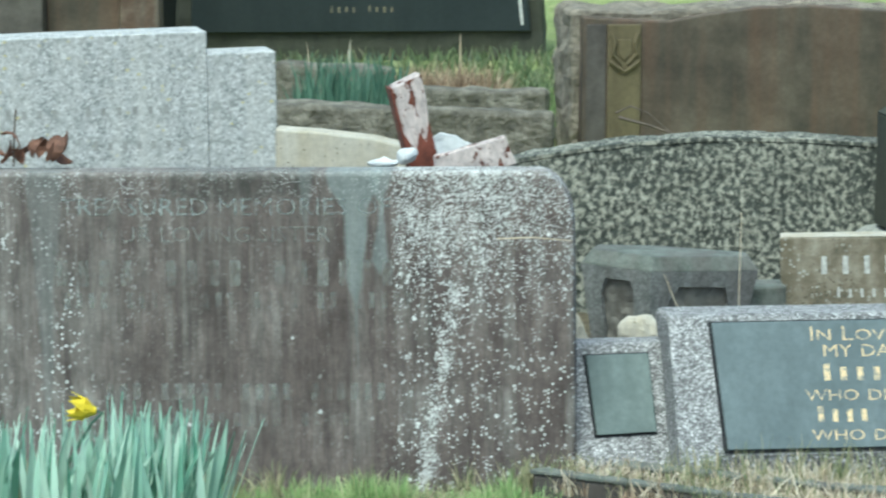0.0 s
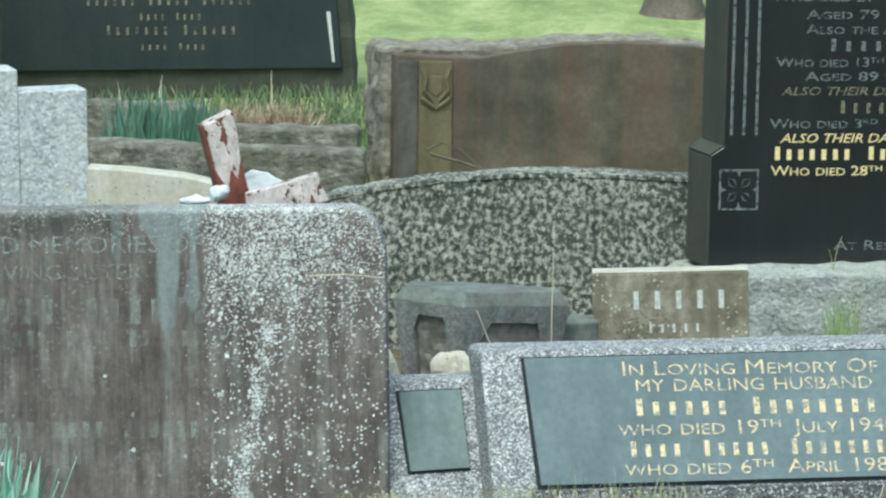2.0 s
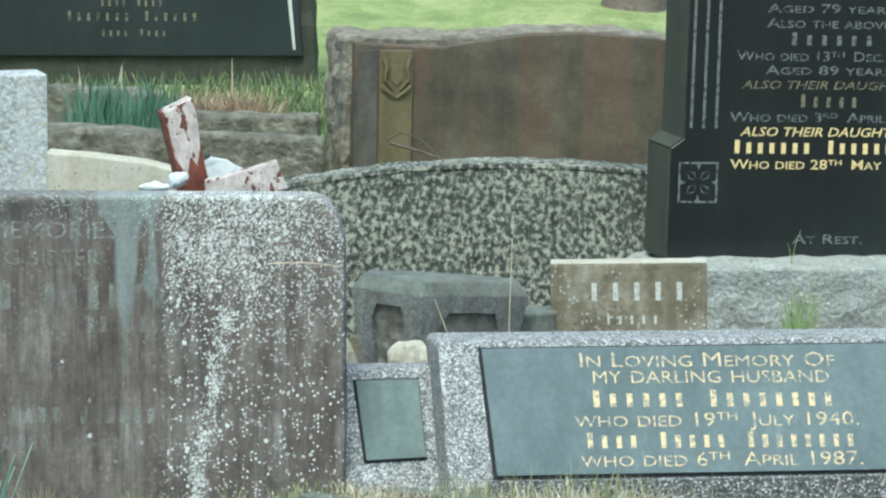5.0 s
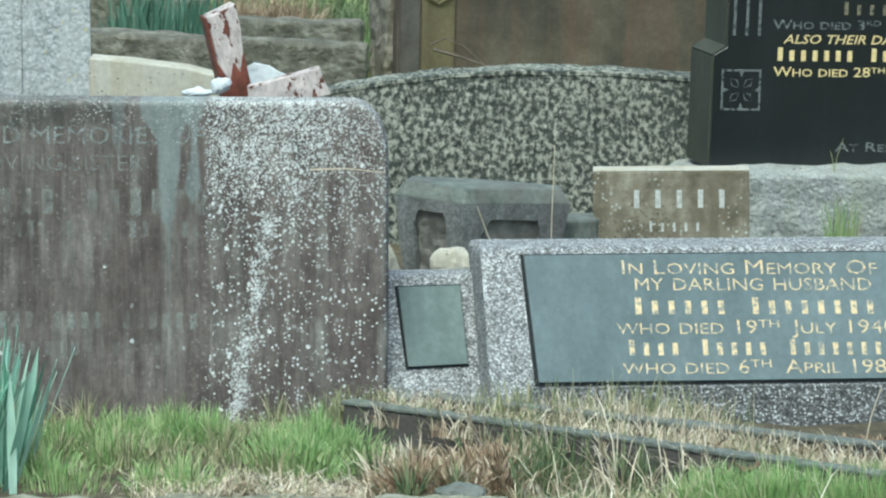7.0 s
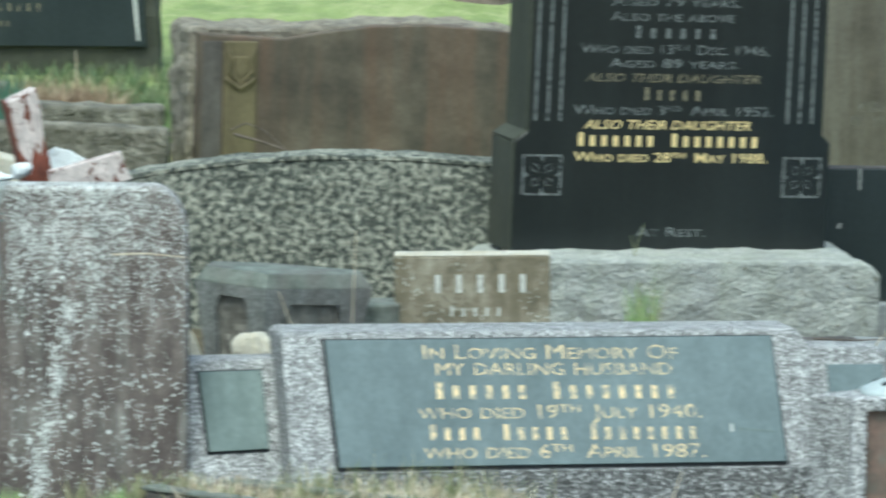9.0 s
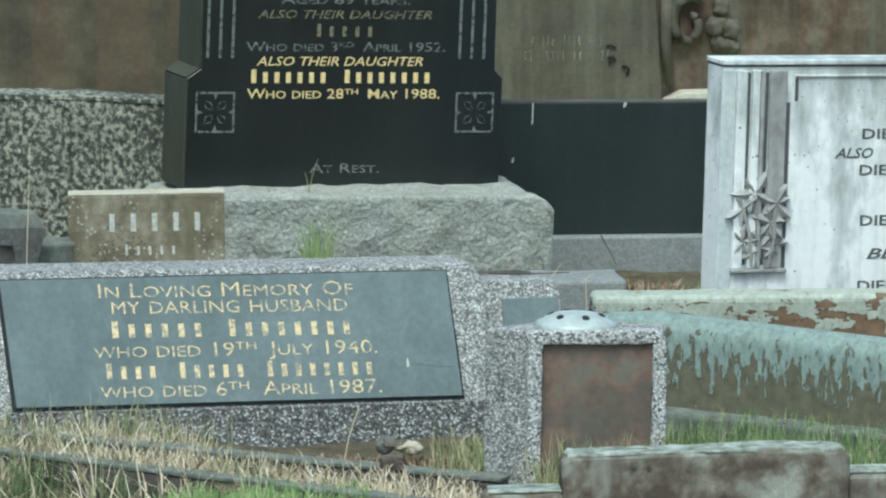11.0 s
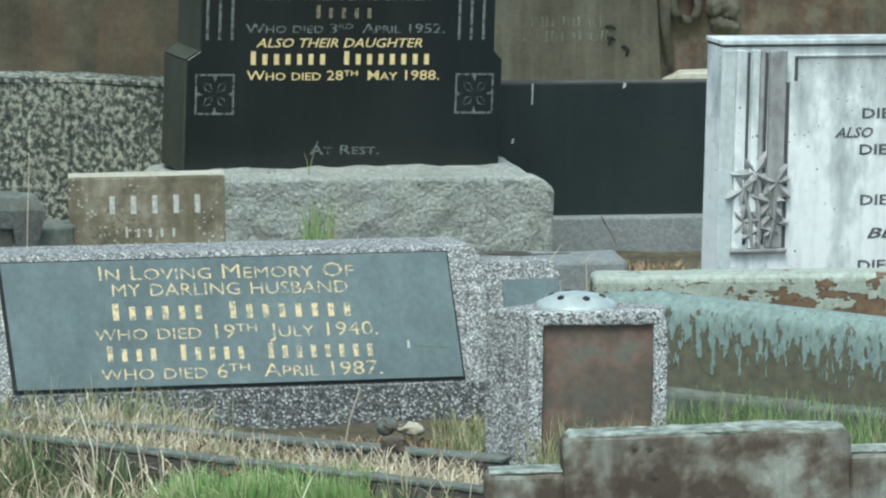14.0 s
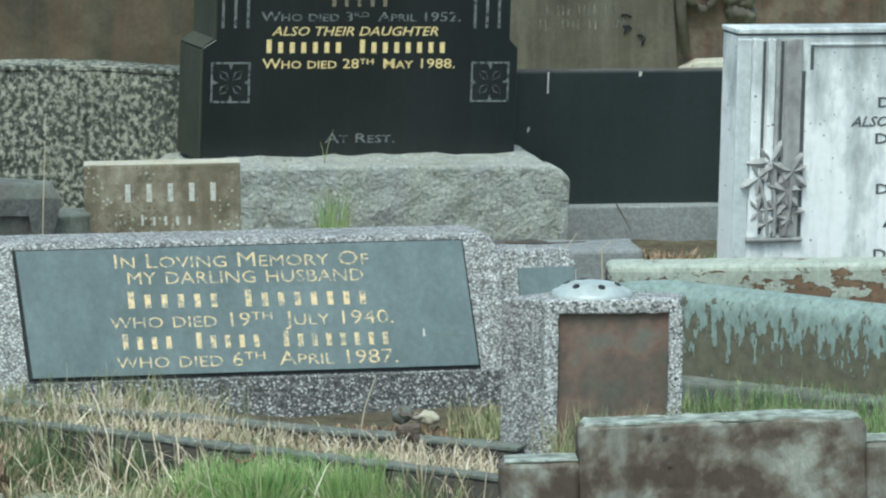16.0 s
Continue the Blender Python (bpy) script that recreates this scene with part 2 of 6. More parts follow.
def red_lichen():
    """Dark red-brown stone with soft drips below its lettering, grey-green runs and white crusts of lichen towards one end."""
    m, t, b = nodes_of("red_sandstone_with_lichen", 0.9)
    sep = node(t, "ShaderNodeSeparateXYZ", {"Vector": coords(t)})
    x, z = sep.outputs[0], sep.outputs[2]
    across = calc(t, "MULTIPLY", calc(t, "ADD", x, 0.9), 0.55)
    slow = calc(t, "SUBTRACT", noise_of(t, 5, 3.0), 0.5)
    quick = calc(t, "SUBTRACT", noise_of(t, 38, 4.0), 0.5)
    c = ramp(t, noise_of(t, 4.0, 6.0, (1.4, 1, 0.7)), [(0.3, (0.09, 0.071, 0.063)), (0.5, (0.14, 0.114, 0.102)), (0.7, (0.22, 0.187, 0.168))])
    # a paler, greyer end
    pale = calc(t, "MULTIPLY", ramp(t, across, [(0.12, 1.0), (0.36, 0.25), (0.6, 0.0)]), ramp(t, noise_of(t, 3.0, 5.0, (2.5, 1, 0.8), 0.6, (4, 4, 1)), [(0.35, 0.2), (0.62, 1.0)]))
    c = mix(t, calc(t, "MULTIPLY", pale, 0.55), c, (0.31, 0.3, 0.27))
    # broad soft drips, strongest below each row of letters
    zd = calc(t, "ADD", z, calc(t, "MULTIPLY", slow, 0.06))
    rows_of = ramp(t, zd, [(0.06, 0.25), (0.13, 0.75), (0.21, 1.0), (0.25, 0.2), (0.32, 0.3), (0.43, 0.9), (0.48, 0.5), (0.56, 0.75), (0.66, 0.6), (0.76, 0.3)])
    drip = ramp(t, noise_of(t, 1.0, 4.0, (26, 1, 1.7), 0.55), [(0.46, 0.0), (0.66, 1.0)])
    c = mix(t, calc(t, "MULTIPLY", calc(t, "MULTIPLY", drip, rows_of), 0.62), c, (0.36, 0.345, 0.31))
    dark = ramp(t, noise_of(t, 1.0, 5.0, (30, 1, 1.6), 0.6, (5, 0, 2)), [(0.48, 0.0), (0.66, 1.0)])
    gate = ramp(t, noise_of(t, 3.5, 4.0, (1.3, 1, 0.7), 0.6, (2, 8, 5)), [(0.42, 0.0), (0.6, 1.0)])
    c = mix(t, calc(t, "MULTIPLY", calc(t, "MULTIPLY", dark, gate), 0.7), c, (0.066, 0.053, 0.047))
    fine = ramp(t, noise_of(t, 1.0, 6.0, (75, 1, 7), 0.7, (1, 2, 3)), [(0.36, 0.72), (0.5, 1.0), (0.66, 1.34)])
    c = mix(t, 0.75, c, fine, "MULTIPLY")
    blotch = ramp(t, noise_of(t, 16, 6.0, (1.3, 1, 0.8), 0.72, (7, 7, 2)), [(0.36, 0.66), (0.5, 1.0), (0.64, 1.3)])
    c = mix(t, 0.8, c, blotch, "MULTIPLY")
    # a damp black-green patch under the top
    def span(value, lo, hi, soft):
        return calc(t, "MULTIPLY", calc(t, "MULTIPLY", ramp(t, value, [(lo - soft, 0.0), (lo + soft, 1.0)]), ramp(t, value, [(hi - soft, 1.0), (hi + soft, 0.0)])), 1.0)
    shape = calc(t, "ADD", across, calc(t, "MULTIPLY", slow, 0.16))
    patch = calc(t, "MULTIPLY", span(shape, 0.40, 0.618, 0.012), ramp(t, zd, [(0.705, 0.0), (0.728, 1.0)]))
    c = mix(t, calc(t, "MULTIPLY", calc(t, "MULTIPLY", patch, ramp(t, noise_of(t, 30, 4.0, (1.5, 1, 0.5)), [(0.35, 0.35), (0.6, 1.0)])), 0.75), c, (0.058, 0.06, 0.052))
    # grey-green runs: broad at the top, narrowing downwards
    xg = calc(t, "ADD", x, calc(t, "ADD", calc(t, "MULTIPLY", slow, 0.03), calc(t, "MULTIPLY", quick, 0.012)))
    for cx, widths, amount in ((0.328, [(0.22, 0.002), (0.44, 0.007), (0.5, 0.022), (0.56, 0.027), (0.69, 0.034), (0.735, 0.06), (0.77, 0.075)], 0.72), (0.392, [(0.515, 0.0), (0.56, 0.028), (0.7, 0.007), (0.73, 0.02), (0.77, 0.035)], 0.68), (0.205, [(0.6, 0.0), (0.66, 0.012), (0.77, 0.02)], 0.35), (-0.46, [(0.15, 0.01), (0.5, 0.03), (0.76, 0.05)], 0.3)):
        wide = ramp(t, z, widths)
        inside = calc(t, "MULTIPLY", calc(t, "SUBTRACT", wide, calc(t, "ABSOLUTE", calc(t, "SUBTRACT", xg, cx))), 110.0)
        inside = calc(t, "MINIMUM", calc(t, "MAXIMUM", inside, 0.0), 1.0)
        c = mix(t, calc(t, "MULTIPLY", inside, amount), c, ramp(t, noise_of(t, 1.0, 4.0, (40, 1, 4)), [(0.3, (0.2, 0.235, 0.225)), (0.7, (0.33, 0.375, 0.36))]))
    c = mix(t, 0.55, c, ramp(t, noise_of(t, 70, 6.0), [(0.3, 0.74), (0.7, 1.2)]), "MULTIPLY")
    # lichen: dense inside one sharp-edged field and thinning downwards, a broken white trail, loose specks elsewhere
    white = ramp(t, noise_of(t, 30, 2.0), [(0.3, (0.58, 0.6, 0.57)), (0.7, (0.88, 0.89, 0.86))])
    field = ramp(t, xg, [(0.418, 0.0), (0.432, 1.0), (0.66, 0.95), (0.76, 0.7), (0.86, 0.4)])
    high = ramp(t, zd, [(0.34, 0.03), (0.45, 0.12), (0.54, 0.42), (0.64, 0.8), (0.75, 1.0)])
    clumps = ramp(t, noise_of(t, 13, 5.0, (1, 1, 0.7), 0.65, (3, 0, 9)), [(0.36, 0.25), (0.62, 1.3)])
    dense = calc(t, "MULTIPLY", calc(t, "MULTIPLY", field, high), clumps)
    trail_at = calc(t, "ADD", calc(t, "MULTIPLY", z, 0.17), 0.497)
    off = calc(t, "ABSOLUTE", calc(t, "SUBTRACT", calc(t, "ADD", xg, calc(t, "MULTIPLY", slow, 0.04)), trail_at))
    trail = calc(t, "MULTIPLY", calc(t, "MULTIPLY", ramp(t, off, [(0.006, 1.0), (0.036, 0.0)]), ramp(t, z, [(0.47, 1.0), (0.53, 0.0)])), ramp(t, noise_of(t, 17, 3.0, (1, 1, 0.8), 0.6, (1, 5, 2)), [(0.38, 0.15), (0.56, 1.2)]))
    frost = ramp(t, calc(t, "ADD", noise_of(t, 120, 4.0, (1, 1, 0.8), 0.65), calc(t, "MULTIPLY", calc(t, "MAXIMUM", dense, trail), 0.15)), [(0.655, 0.0), (0.72, 1.0)])
    c = mix(t, calc(t, "MULTIPLY", frost, 0.8), c, white)
    both = calc(t, "MAXIMUM", dense, trail)
    for sc, size, share in ((190, 0.44, 0.5), (120, 0.36, 0.34), (270, 0.5, 0.6)):
        c = mix(t, calc(t, "MULTIPLY", spots(t, sc, size, calc(t, "MULTIPLY", both, share), (sc, 1, 0)), 0.9), c, white)
    for sc, size, share in ((48, 0.24, 0.24), (34, 0.2, 0.18), (95, 0.32, 0.3)):
        gather = ramp(t, noise_of(t, 3.4, 3.0, (1, 1, 0.8), 0.6, (sc, 1, 2)), [(0.38, 0.1), (0.54, 1.0)])
        zone = ramp(t, xg, [(0.42, 0.0), (0.435, 1.0)])
        c = mix(t, calc(t, "MULTIPLY", calc(t, "MULTIPLY", spots(t, sc, size, share, (0, 0, sc)), gather), zone), c, white)
    strings = ramp(t, noise_of(t, 1.0, 3.0, (11, 1, 2.2), 0.6, (3, 3, 3)), [(0.46, 0.0), (0.6, 1.0)])
    for sc, size, share, end in ((58, 0.26, 0.34, 1.0), (90, 0.34, 0.42, 1.0), (30, 0.16, 0.09, 0.0)):
        zone = calc(t, "MAXIMUM", ramp(t, across, [(0.26, 1.0), (0.36, 0.25), (0.6, 0.12)]), 1.0 - end)
        c = mix(t, calc(t, "MULTIPLY", calc(t, "MULTIPLY", spots(t, sc, size, share, (9, 0, sc)), strings), zone), c, white)
    upper = calc(t, "MULTIPLY", ramp(t, zd, [(0.68, 0.0), (0.74, 1.0)]), ramp(t, noise_of(t, 9, 3.0, (1, 1, 1), 0.6, (8, 3, 3)), [(0.4, 0.0), (0.6, 1.0)]))
    for sc, size, share in ((110, 0.32, 0.3), (190, 0.4, 0.35)):
        c = mix(t, calc(t, "MULTIPLY", calc(t, "MULTIPLY", spots(t, sc, size, share, (3, 5, sc)), upper), 0.7), c, white)
    # pale crust along the upper edge
    rim = calc(t, "MULTIPLY", ramp(t, z, [(0.762, 0.0), (0.776, 1.0)]), ramp(t, noise_of(t, 60, 4.0), [(0.4, 0.2), (0.6, 1.0)]))
    c = mix(t, calc(t, "MULTIPLY", rim, 0.35), c, (0.4, 0.4, 0.37))
    t.links.new(c, b.inputs["Base Color"])
    relief(t, b, noise_of(t, 90, 6.0), 0.4, 0.004)
    return m


def peeling(name, paint_col, under_col, level=0.5, stretch=(1, 1, 1), scale=14, by_height=None):
    """Flaking paint over stone. by_height: the height below which more of it is gone."""
    m, t, b = nodes_of(name, 0.75)
    n = noise_of(t, scale, 5.0, stretch, 0.65)
    if by_height:
        n = calc(t, "ADD", calc(t, "MULTIPLY", calc(t, "SUBTRACT", n, 0.5), 1.35), 0.5)
        z = node(t, "ShaderNodeSeparateXYZ", {"Vector": coords(t)}).outputs[2]
        n = calc(t, "ADD", n, ramp(t, z, [(by_height[0], 0.0), (by_height[1], 0.42)]))
        n = calc(t, "SUBTRACT", n, 0.13)
    keep = ramp(t, n, [(level, 0.0), (level + 0.02, 1.0)])
    # dark outline painted as shading along the broken edge of the paint
    edge_shade = ramp(t, n, [(level - 0.05, 0.0), (level - 0.008, 1.0), (level + 0.012, 0.0)])
    p = ramp(t, noise_of(t, 30, 7.0, (1.6, 1.6, 0.8), 0.72), [(0.32, tuple(c * 0.58 for c in paint_col)), (0.5, tuple(c * 0.88 for c in paint_col)), (0.68, tuple(c * 1.15 for c in paint_col))])
    chip = ramp(t, noise_of(t, 60, 4.0, stretch, 0.65, (4, 2, 7)), [(0.62, 0.0), (0.65, 1.0)])
    p = mix(t, calc(t, "MULTIPLY", chip, 0.75), p, under_col)
    u = ramp(t, noise_of(t, 30, 5.0), [(0.3, tuple(c * 0.55 for c in under_col)), (0.7, under_col)])
    u = mix(t, calc(t, "MULTIPLY", edge_shade, 0.75), u, tuple(c * 0.3 for c in under_col))
    t.links.new(mix(t, keep, u, p), b.inputs["Base Color"])
    relief(t, b, keep, 0.6, 0.002)
    return m


lichen_rock = speckled()
red_stone = red_lichen()


def marble():
    """White marble: clean in broad soft clouds, greyer towards the top and in upright wisps."""
    m, t, b = nodes_of("stained_white_marble", 0.6)
    z = node(t, "ShaderNodeSeparateXYZ", {"Vector": coords(t)}).outputs[2]
    cloud = calc(t, "ADD", noise_of(t, 5.5, 6.0, (1.6, 1, 0.7), 0.66, (1, 0, 2)), ramp(t, z, [(0.3, 0.0), (0.72, 0.17)]))
    c = ramp(t, cloud, [(0.5, (0.99, 0.99, 0.99)), (0.6, (0.7, 0.73, 0.73)), (0.74, (0.4, 0.42, 0.42))])
    wisp = ramp(t, noise_of(t, 1.0, 5.0, (24, 1, 5), 0.6, (3, 1, 1)), [(0.46, 0.0), (0.7, 1.0)])
    c = mix(t, calc(t, "MULTIPLY", wisp, 0.42), c, (0.55, 0.58, 0.58))
    c = mix(t, 0.18, c, ramp(t, noise_of(t, 45, 6.0), [(0.3, 0.7), (0.7, 1.15)]), "MULTIPLY")
    specks = ramp(t, z, [(0.2, 0.05), (0.7, 0.3)])
    for sc, size in ((70, 0.15), (38, 0.11)):
        c = mix(t, spots(t, sc, size, specks, (sc, 0, 3)), c, (0.2, 0.2, 0.19))
    t.links.new(c, b.inputs["Base Color"])
    relief(t, b, noise_of(t, 120, 5.0), 0.15, 0.004)
    return m


white_marble = marble()
# blue-grey of the shaded side face, painted on the outer moulding
white_marble_shaded = stone("blue_shaded_marble_edge", [(0.3, (0.55, 0.6, 0.61)), (0.7, (0.74, 0.78, 0.78))], big=6, streak=(0.45, 0.47, 0.46), streak_amount=0.4, rough=0.6, bump=0.1)
# darker grey marble for the lilies and some mouldings
white_marble_grey = stone("greyed_white_marble", [(0.3, (0.26, 0.25, 0.25)), (0.7, (0.58, 0.58, 0.57))], big=14, streak=(0.25, 0.24, 0.23), streak_amount=0.6, rough=0.7, bump=0.3)
green_paint = peeling("flaking_green_paint", (0.275, 0.35, 0.325), (0.165, 0.155, 0.105), 0.55, (2.4, 2.4, 0.75), 22, (0.0, 0.2))
pale_paint = peeling("flaking_pale_paint", (0.47, 0.51, 0.44), (0.25, 0.16, 0.1), 0.615, (1, 1, 1.5), 10, (0.0, 0.17))
old_paint = peeling("peeling_white_paint_on_wood", (0.66, 0.57, 0.53), (0.22, 0.07, 0.04), 0.42, (1.3, 1, 0.8), 20)
bare_wood = plain("red_painted_wood_edge", (0.17, 0.05, 0.03), 0.7, 0.0, 0.4, 30)
rust_plate = stone("reddish_sandstone_panel", [(0.34, (0.13, 0.128, 0.105)), (0.46, (0.155, 0.118, 0.095)), (0.55, (0.225, 0.145, 0.115)), (0.66, (0.19, 0.185, 0.155))], big=9, streak=(0.2, 0.185, 0.15), streak_amount=0.35, bump=0.2)
plaster = plain("white_plaster_fragment", (0.66, 0.68, 0.68), 0.8, 0.0, 0.2, 30)
fore_stone = stone("stained_concrete", [(0.42, (0.095, 0.072, 0.055)), (0.49, (0.2, 0.175, 0.14)), (0.57, (0.36, 0.37, 0.325))], big=7, streak=(0.09, 0.065, 0.05), streak_amount=0.7)
cap_lichen = stone("pale_lichen_top", [(0.36, (0.16, 0.17, 0.14)), (0.5, (0.3, 0.33, 0.29)), (0.64, (0.48, 0.52, 0.47))], big=26)


def leafy(name, stops, rough=0.6):
    m, t, b = nodes_of(name, rough)
    g = node(t, "ShaderNodeNewGeometry").outputs["Random Per Island"]
    t.links.new(mix(t, 0.35, ramp(t, g, stops), ramp(t, noise_of(t, 20, 3.0), [(0.3, stops[0][1]), (0.7, stops[-1][1])])), b.inputs["Base Color"])
    b.inputs["Subsurface Weight"].default_value = 0.0
    return m


grass_green = leafy("green_grass", [(0.0, (0.085, 0.19, 0.05)), (0.35, (0.23, 0.45, 0.12)), (0.8, (0.41, 0.6, 0.22)), (1.0, (0.62, 0.6, 0.35))])
grass_dark = leafy("deep_green_grass", [(0.0, (0.03, 0.07, 0.025)), (0.5, (0.09, 0.17, 0.06)), (0.85, (0.17, 0.26, 0.1)), (1.0, (0.36, 0.33, 0.2))])
grass_dull = leafy("dull_grass", [(0.0, (0.09, 0.14, 0.05)), (0.4, (0.2, 0.27, 0.1)), (0.7, (0.4, 0.37, 0.2)), (1.0, (0.64, 0.55, 0.37))])
grass_dry = leafy("dry_straw", [(0.0, (0.27, 0.19, 0.11)), (0.35, (0.58, 0.46, 0.29)), (0.75, (0.82, 0.73, 0.54)), (1.0, (0.9, 0.84, 0.7))])
grass_brown = leafy("brown_dead_grass", [(0.0, (0.1, 0.06, 0.04)), (0.5, (0.3, 0.19, 0.12)), (1.0, (0.62, 0.48, 0.31))])
blue_leaf = leafy("blue_green_leaf", [(0.0, (0.04, 0.1, 0.07)), (0.5, (0.09, 0.2, 0.13)), (1.0, (0.19, 0.31, 0.21))], 0.5)
petal = plain("yellow_petal", (0.8, 0.62, 0.03), 0.6, 0.0, 0.15)
dead_leaf = plain("brown_dead_leaf", (0.17, 0.085, 0.055), 0.8, 0.0, 0.5, 30)
bark = stone("brown_trunk_bark", [(0.3, (0.11, 0.085, 0.065)), (0.7, (0.2, 0.16, 0.13))], streak=(0.07, 0.055, 0.045), bump=1.0, bump_scale=25, bump_far=0.02)


def lawn():
    m, t, b = nodes_of("rough_lawn", 0.95)
    c = ramp(t, noise_of(t, 3.2, 7.0, (1, 0.5, 1), 0.68), [(0.3, (0.15, 0.21, 0.07)), (0.5, (0.28, 0.34, 0.12)), (0.68, (0.46, 0.48, 0.22))])
    y = node(t, "ShaderNodeSeparateXYZ", {"Vector": coords(t)}).outputs[1]
    soil = ramp(t, noise_of(t, 14, 6.0, (1, 1, 1), 0.7), [(0.3, (0.05, 0.04, 0.028)), (0.55, (0.12, 0.1, 0.06)), (0.75, (0.26, 0.22, 0.13))])
    near = calc(t, "LESS_THAN", calc(t, "ADD", y, calc(t, "MULTIPLY", noise_of(t, 2.0, 3.0), 1.5)), 18.6)
    straw = ramp(t, noise_of(t, 9, 5.0, (1, 1, 1), 0.7), [(0.52, 0.0), (0.7, 1.0)])
    c = mix(t, calc(t, "MULTIPLY", straw, 0.6), c, (0.46, 0.44, 0.24))
    c = mix(t, near, c, soil)
    t.links.new(mix(t, 0.7, c, ramp(t, noise_of(t, 70, 5.0), [(0.3, 0.7), (0.7, 1.2)]), "MULTIPLY"), b.inputs["Base Color"])
    relief(t, b, noise_of(t, 40, 5.0), 0.7, 0.015)
    return m


lawn_mat = lawn()

# ---------------- builders ----------------


def thing(name, at, turn=(0, 0, 0), label="", category="", group="", kind=""):
    ob = new(name)
    ob.empty_display_size = 0.1
    ob.matrix_world = pose(*at, *turn)
    return tagged(ob, label, category, group, kind)


def link(name, bm, mat, parent=None, label="", smooth=False):
    me = bpy.data.meshes.new(name)
    bmesh.ops.recalc_face_normals(bm, faces=bm.faces)
    if smooth:
        for f in bm.faces:
            f.smooth = True
    bm.to_mesh(me)
    bm.free()
    me.materials.append(mat)
    ob = new(name, me)
    if parent:
        ob.parent = parent
    if label:
        ob["label"] = label
    return ob


def part(name, bm, mat, parent, label="", smooth=False):
    return link(name, bm, mat, parent, label, smooth)


def box_bm(x0, x1, y0, y1, z0, z1, bevel=0.004, seg=2):
    bm = bmesh.new()
    bmesh.ops.create_cube(bm, size=1, matrix=Matrix.LocRotScale(((x0 + x1) / 2, (y0 + y1) / 2, (z0 + z1) / 2), None, (x1 - x0, y1 - y0, z1 - z0)))
    if bevel:
        bmesh.ops.bevel(bm, geom=bm.edges[:], offset=bevel, segments=seg, affect="EDGES", profile=0.5)
    return bm


def slab_bm(outline, y0, y1, bevel=0.006, seg=2):
    """An upright slab: an outline in x and z, from front y0 to back y1."""
    bm = bmesh.new()
    front = [bm.verts.new((x, y0, z)) for x, z in outline]
    f = bm.faces.new(front)
    r = bmesh.ops.extrude_face_region(bm, geom=[f])
    bmesh.ops.translate(bm, vec=(0, y1 - y0, 0), verts=[v for v in r["geom"] if isinstance(v, bmesh.types.BMVert)])
    if bevel:
        sharp = [e for e in bm.edges if e.is_manifold and e.calc_face_angle(0) > 0.5]
        bmesh.ops.bevel(bm, geom=sharp, offset=bevel, segments=seg, affect="EDGES", profile=0.5)
    return bm


def roughen(bm, cut, amount, scale, seed=0.0, octaves=4):
    """Cuts a mesh finely and pushes it in and out like hewn rock."""
    bmesh.ops.triangulate(bm, faces=[f for f in bm.faces if len(f.verts) > 4])
    for _ in range(6):
        long = [e for e in bm.edges if e.calc_length() > cut]
        if not long:
            break
        bmesh.ops.subdivide_edges(bm, edges=long, cuts=1, use_grid_fill=True)
        bmesh.ops.triangulate(bm, faces=[f for f in bm.faces if len(f.verts) > 4])
    bm.normal_update()
    moves = []
    for v in bm.verts:
        p = v.co * scale + Vector((seed, seed * 1.7, -seed))
        moves.append(v.normal * amount * noise.fractal(p, 1.0, 2.0, octaves))
    for v, d in zip(bm.verts, moves):
        v.co += d
    return bm


def arc(cx, cz, rx, rz, a0, a1, n=8):
    return [(cx + rx * math.cos(radians(a0 + (a1 - a0) * i / n)), cz + rz * math.sin(radians(a0 + (a1 - a0) * i / n))) for i in range(n + 1)]


def tube_bm(points, radius, sides=6, taper=1.0):
    bm = bmesh.new()
    rings = []
    pts = [Vector(p) for p in points]
    for i, p in enumerate(pts):
        d = (pts[min(i + 1, len(pts) - 1)] - pts[max(i - 1, 0)]).normalized()
        a = d.orthogonal().normalized()
        b = d.cross(a)
        r = radius * (1 + (taper - 1) * i / (len(pts) - 1))
        rings.append([bm.verts.new(p + r * (math.cos(math.tau * k / sides) * a + math.sin(math.tau * k / sides) * b)) for k in range(sides)])
    for r0, r1 in zip(rings, rings[1:]):
        for k in range(sides):
            bm.faces.new((r0[k], r0[(k + 1) % sides], r1[(k + 1) % sides], r1[k]))
    bm.faces.new(rings[0][::-1])
    bm.faces.new(rings[-1])
    return bm


def ground_z(x, y):
    """Level where the camera looks down on it, sunk a little before the kerb, rising gently behind the second row."""
    rise = 0.075 * max(0.0, min(y, 45.0) - 16.5 - 0.8 * min(1.0, max(0.0, (x - 0.1) / 0.8)))
    kerb = 13.77 - 0.7 * (x + 0.74)
    sunk = -0.04 * min(1.0, max(0.0, (kerb - y) / 0.04)) if x > -0.78 else -0.02
    hollow = -0.045 * min(1.0, max(0.0, (x + 0.1) / 0.5))
    behind = -0.05 * min(1.0, max(0.0, (x - 0.7) / 0.3)) if y < 17.6 else 0.0
    return rise + (min(sunk, hollow) if y < 14.4 else behind)


# ---------------- ground ----------------


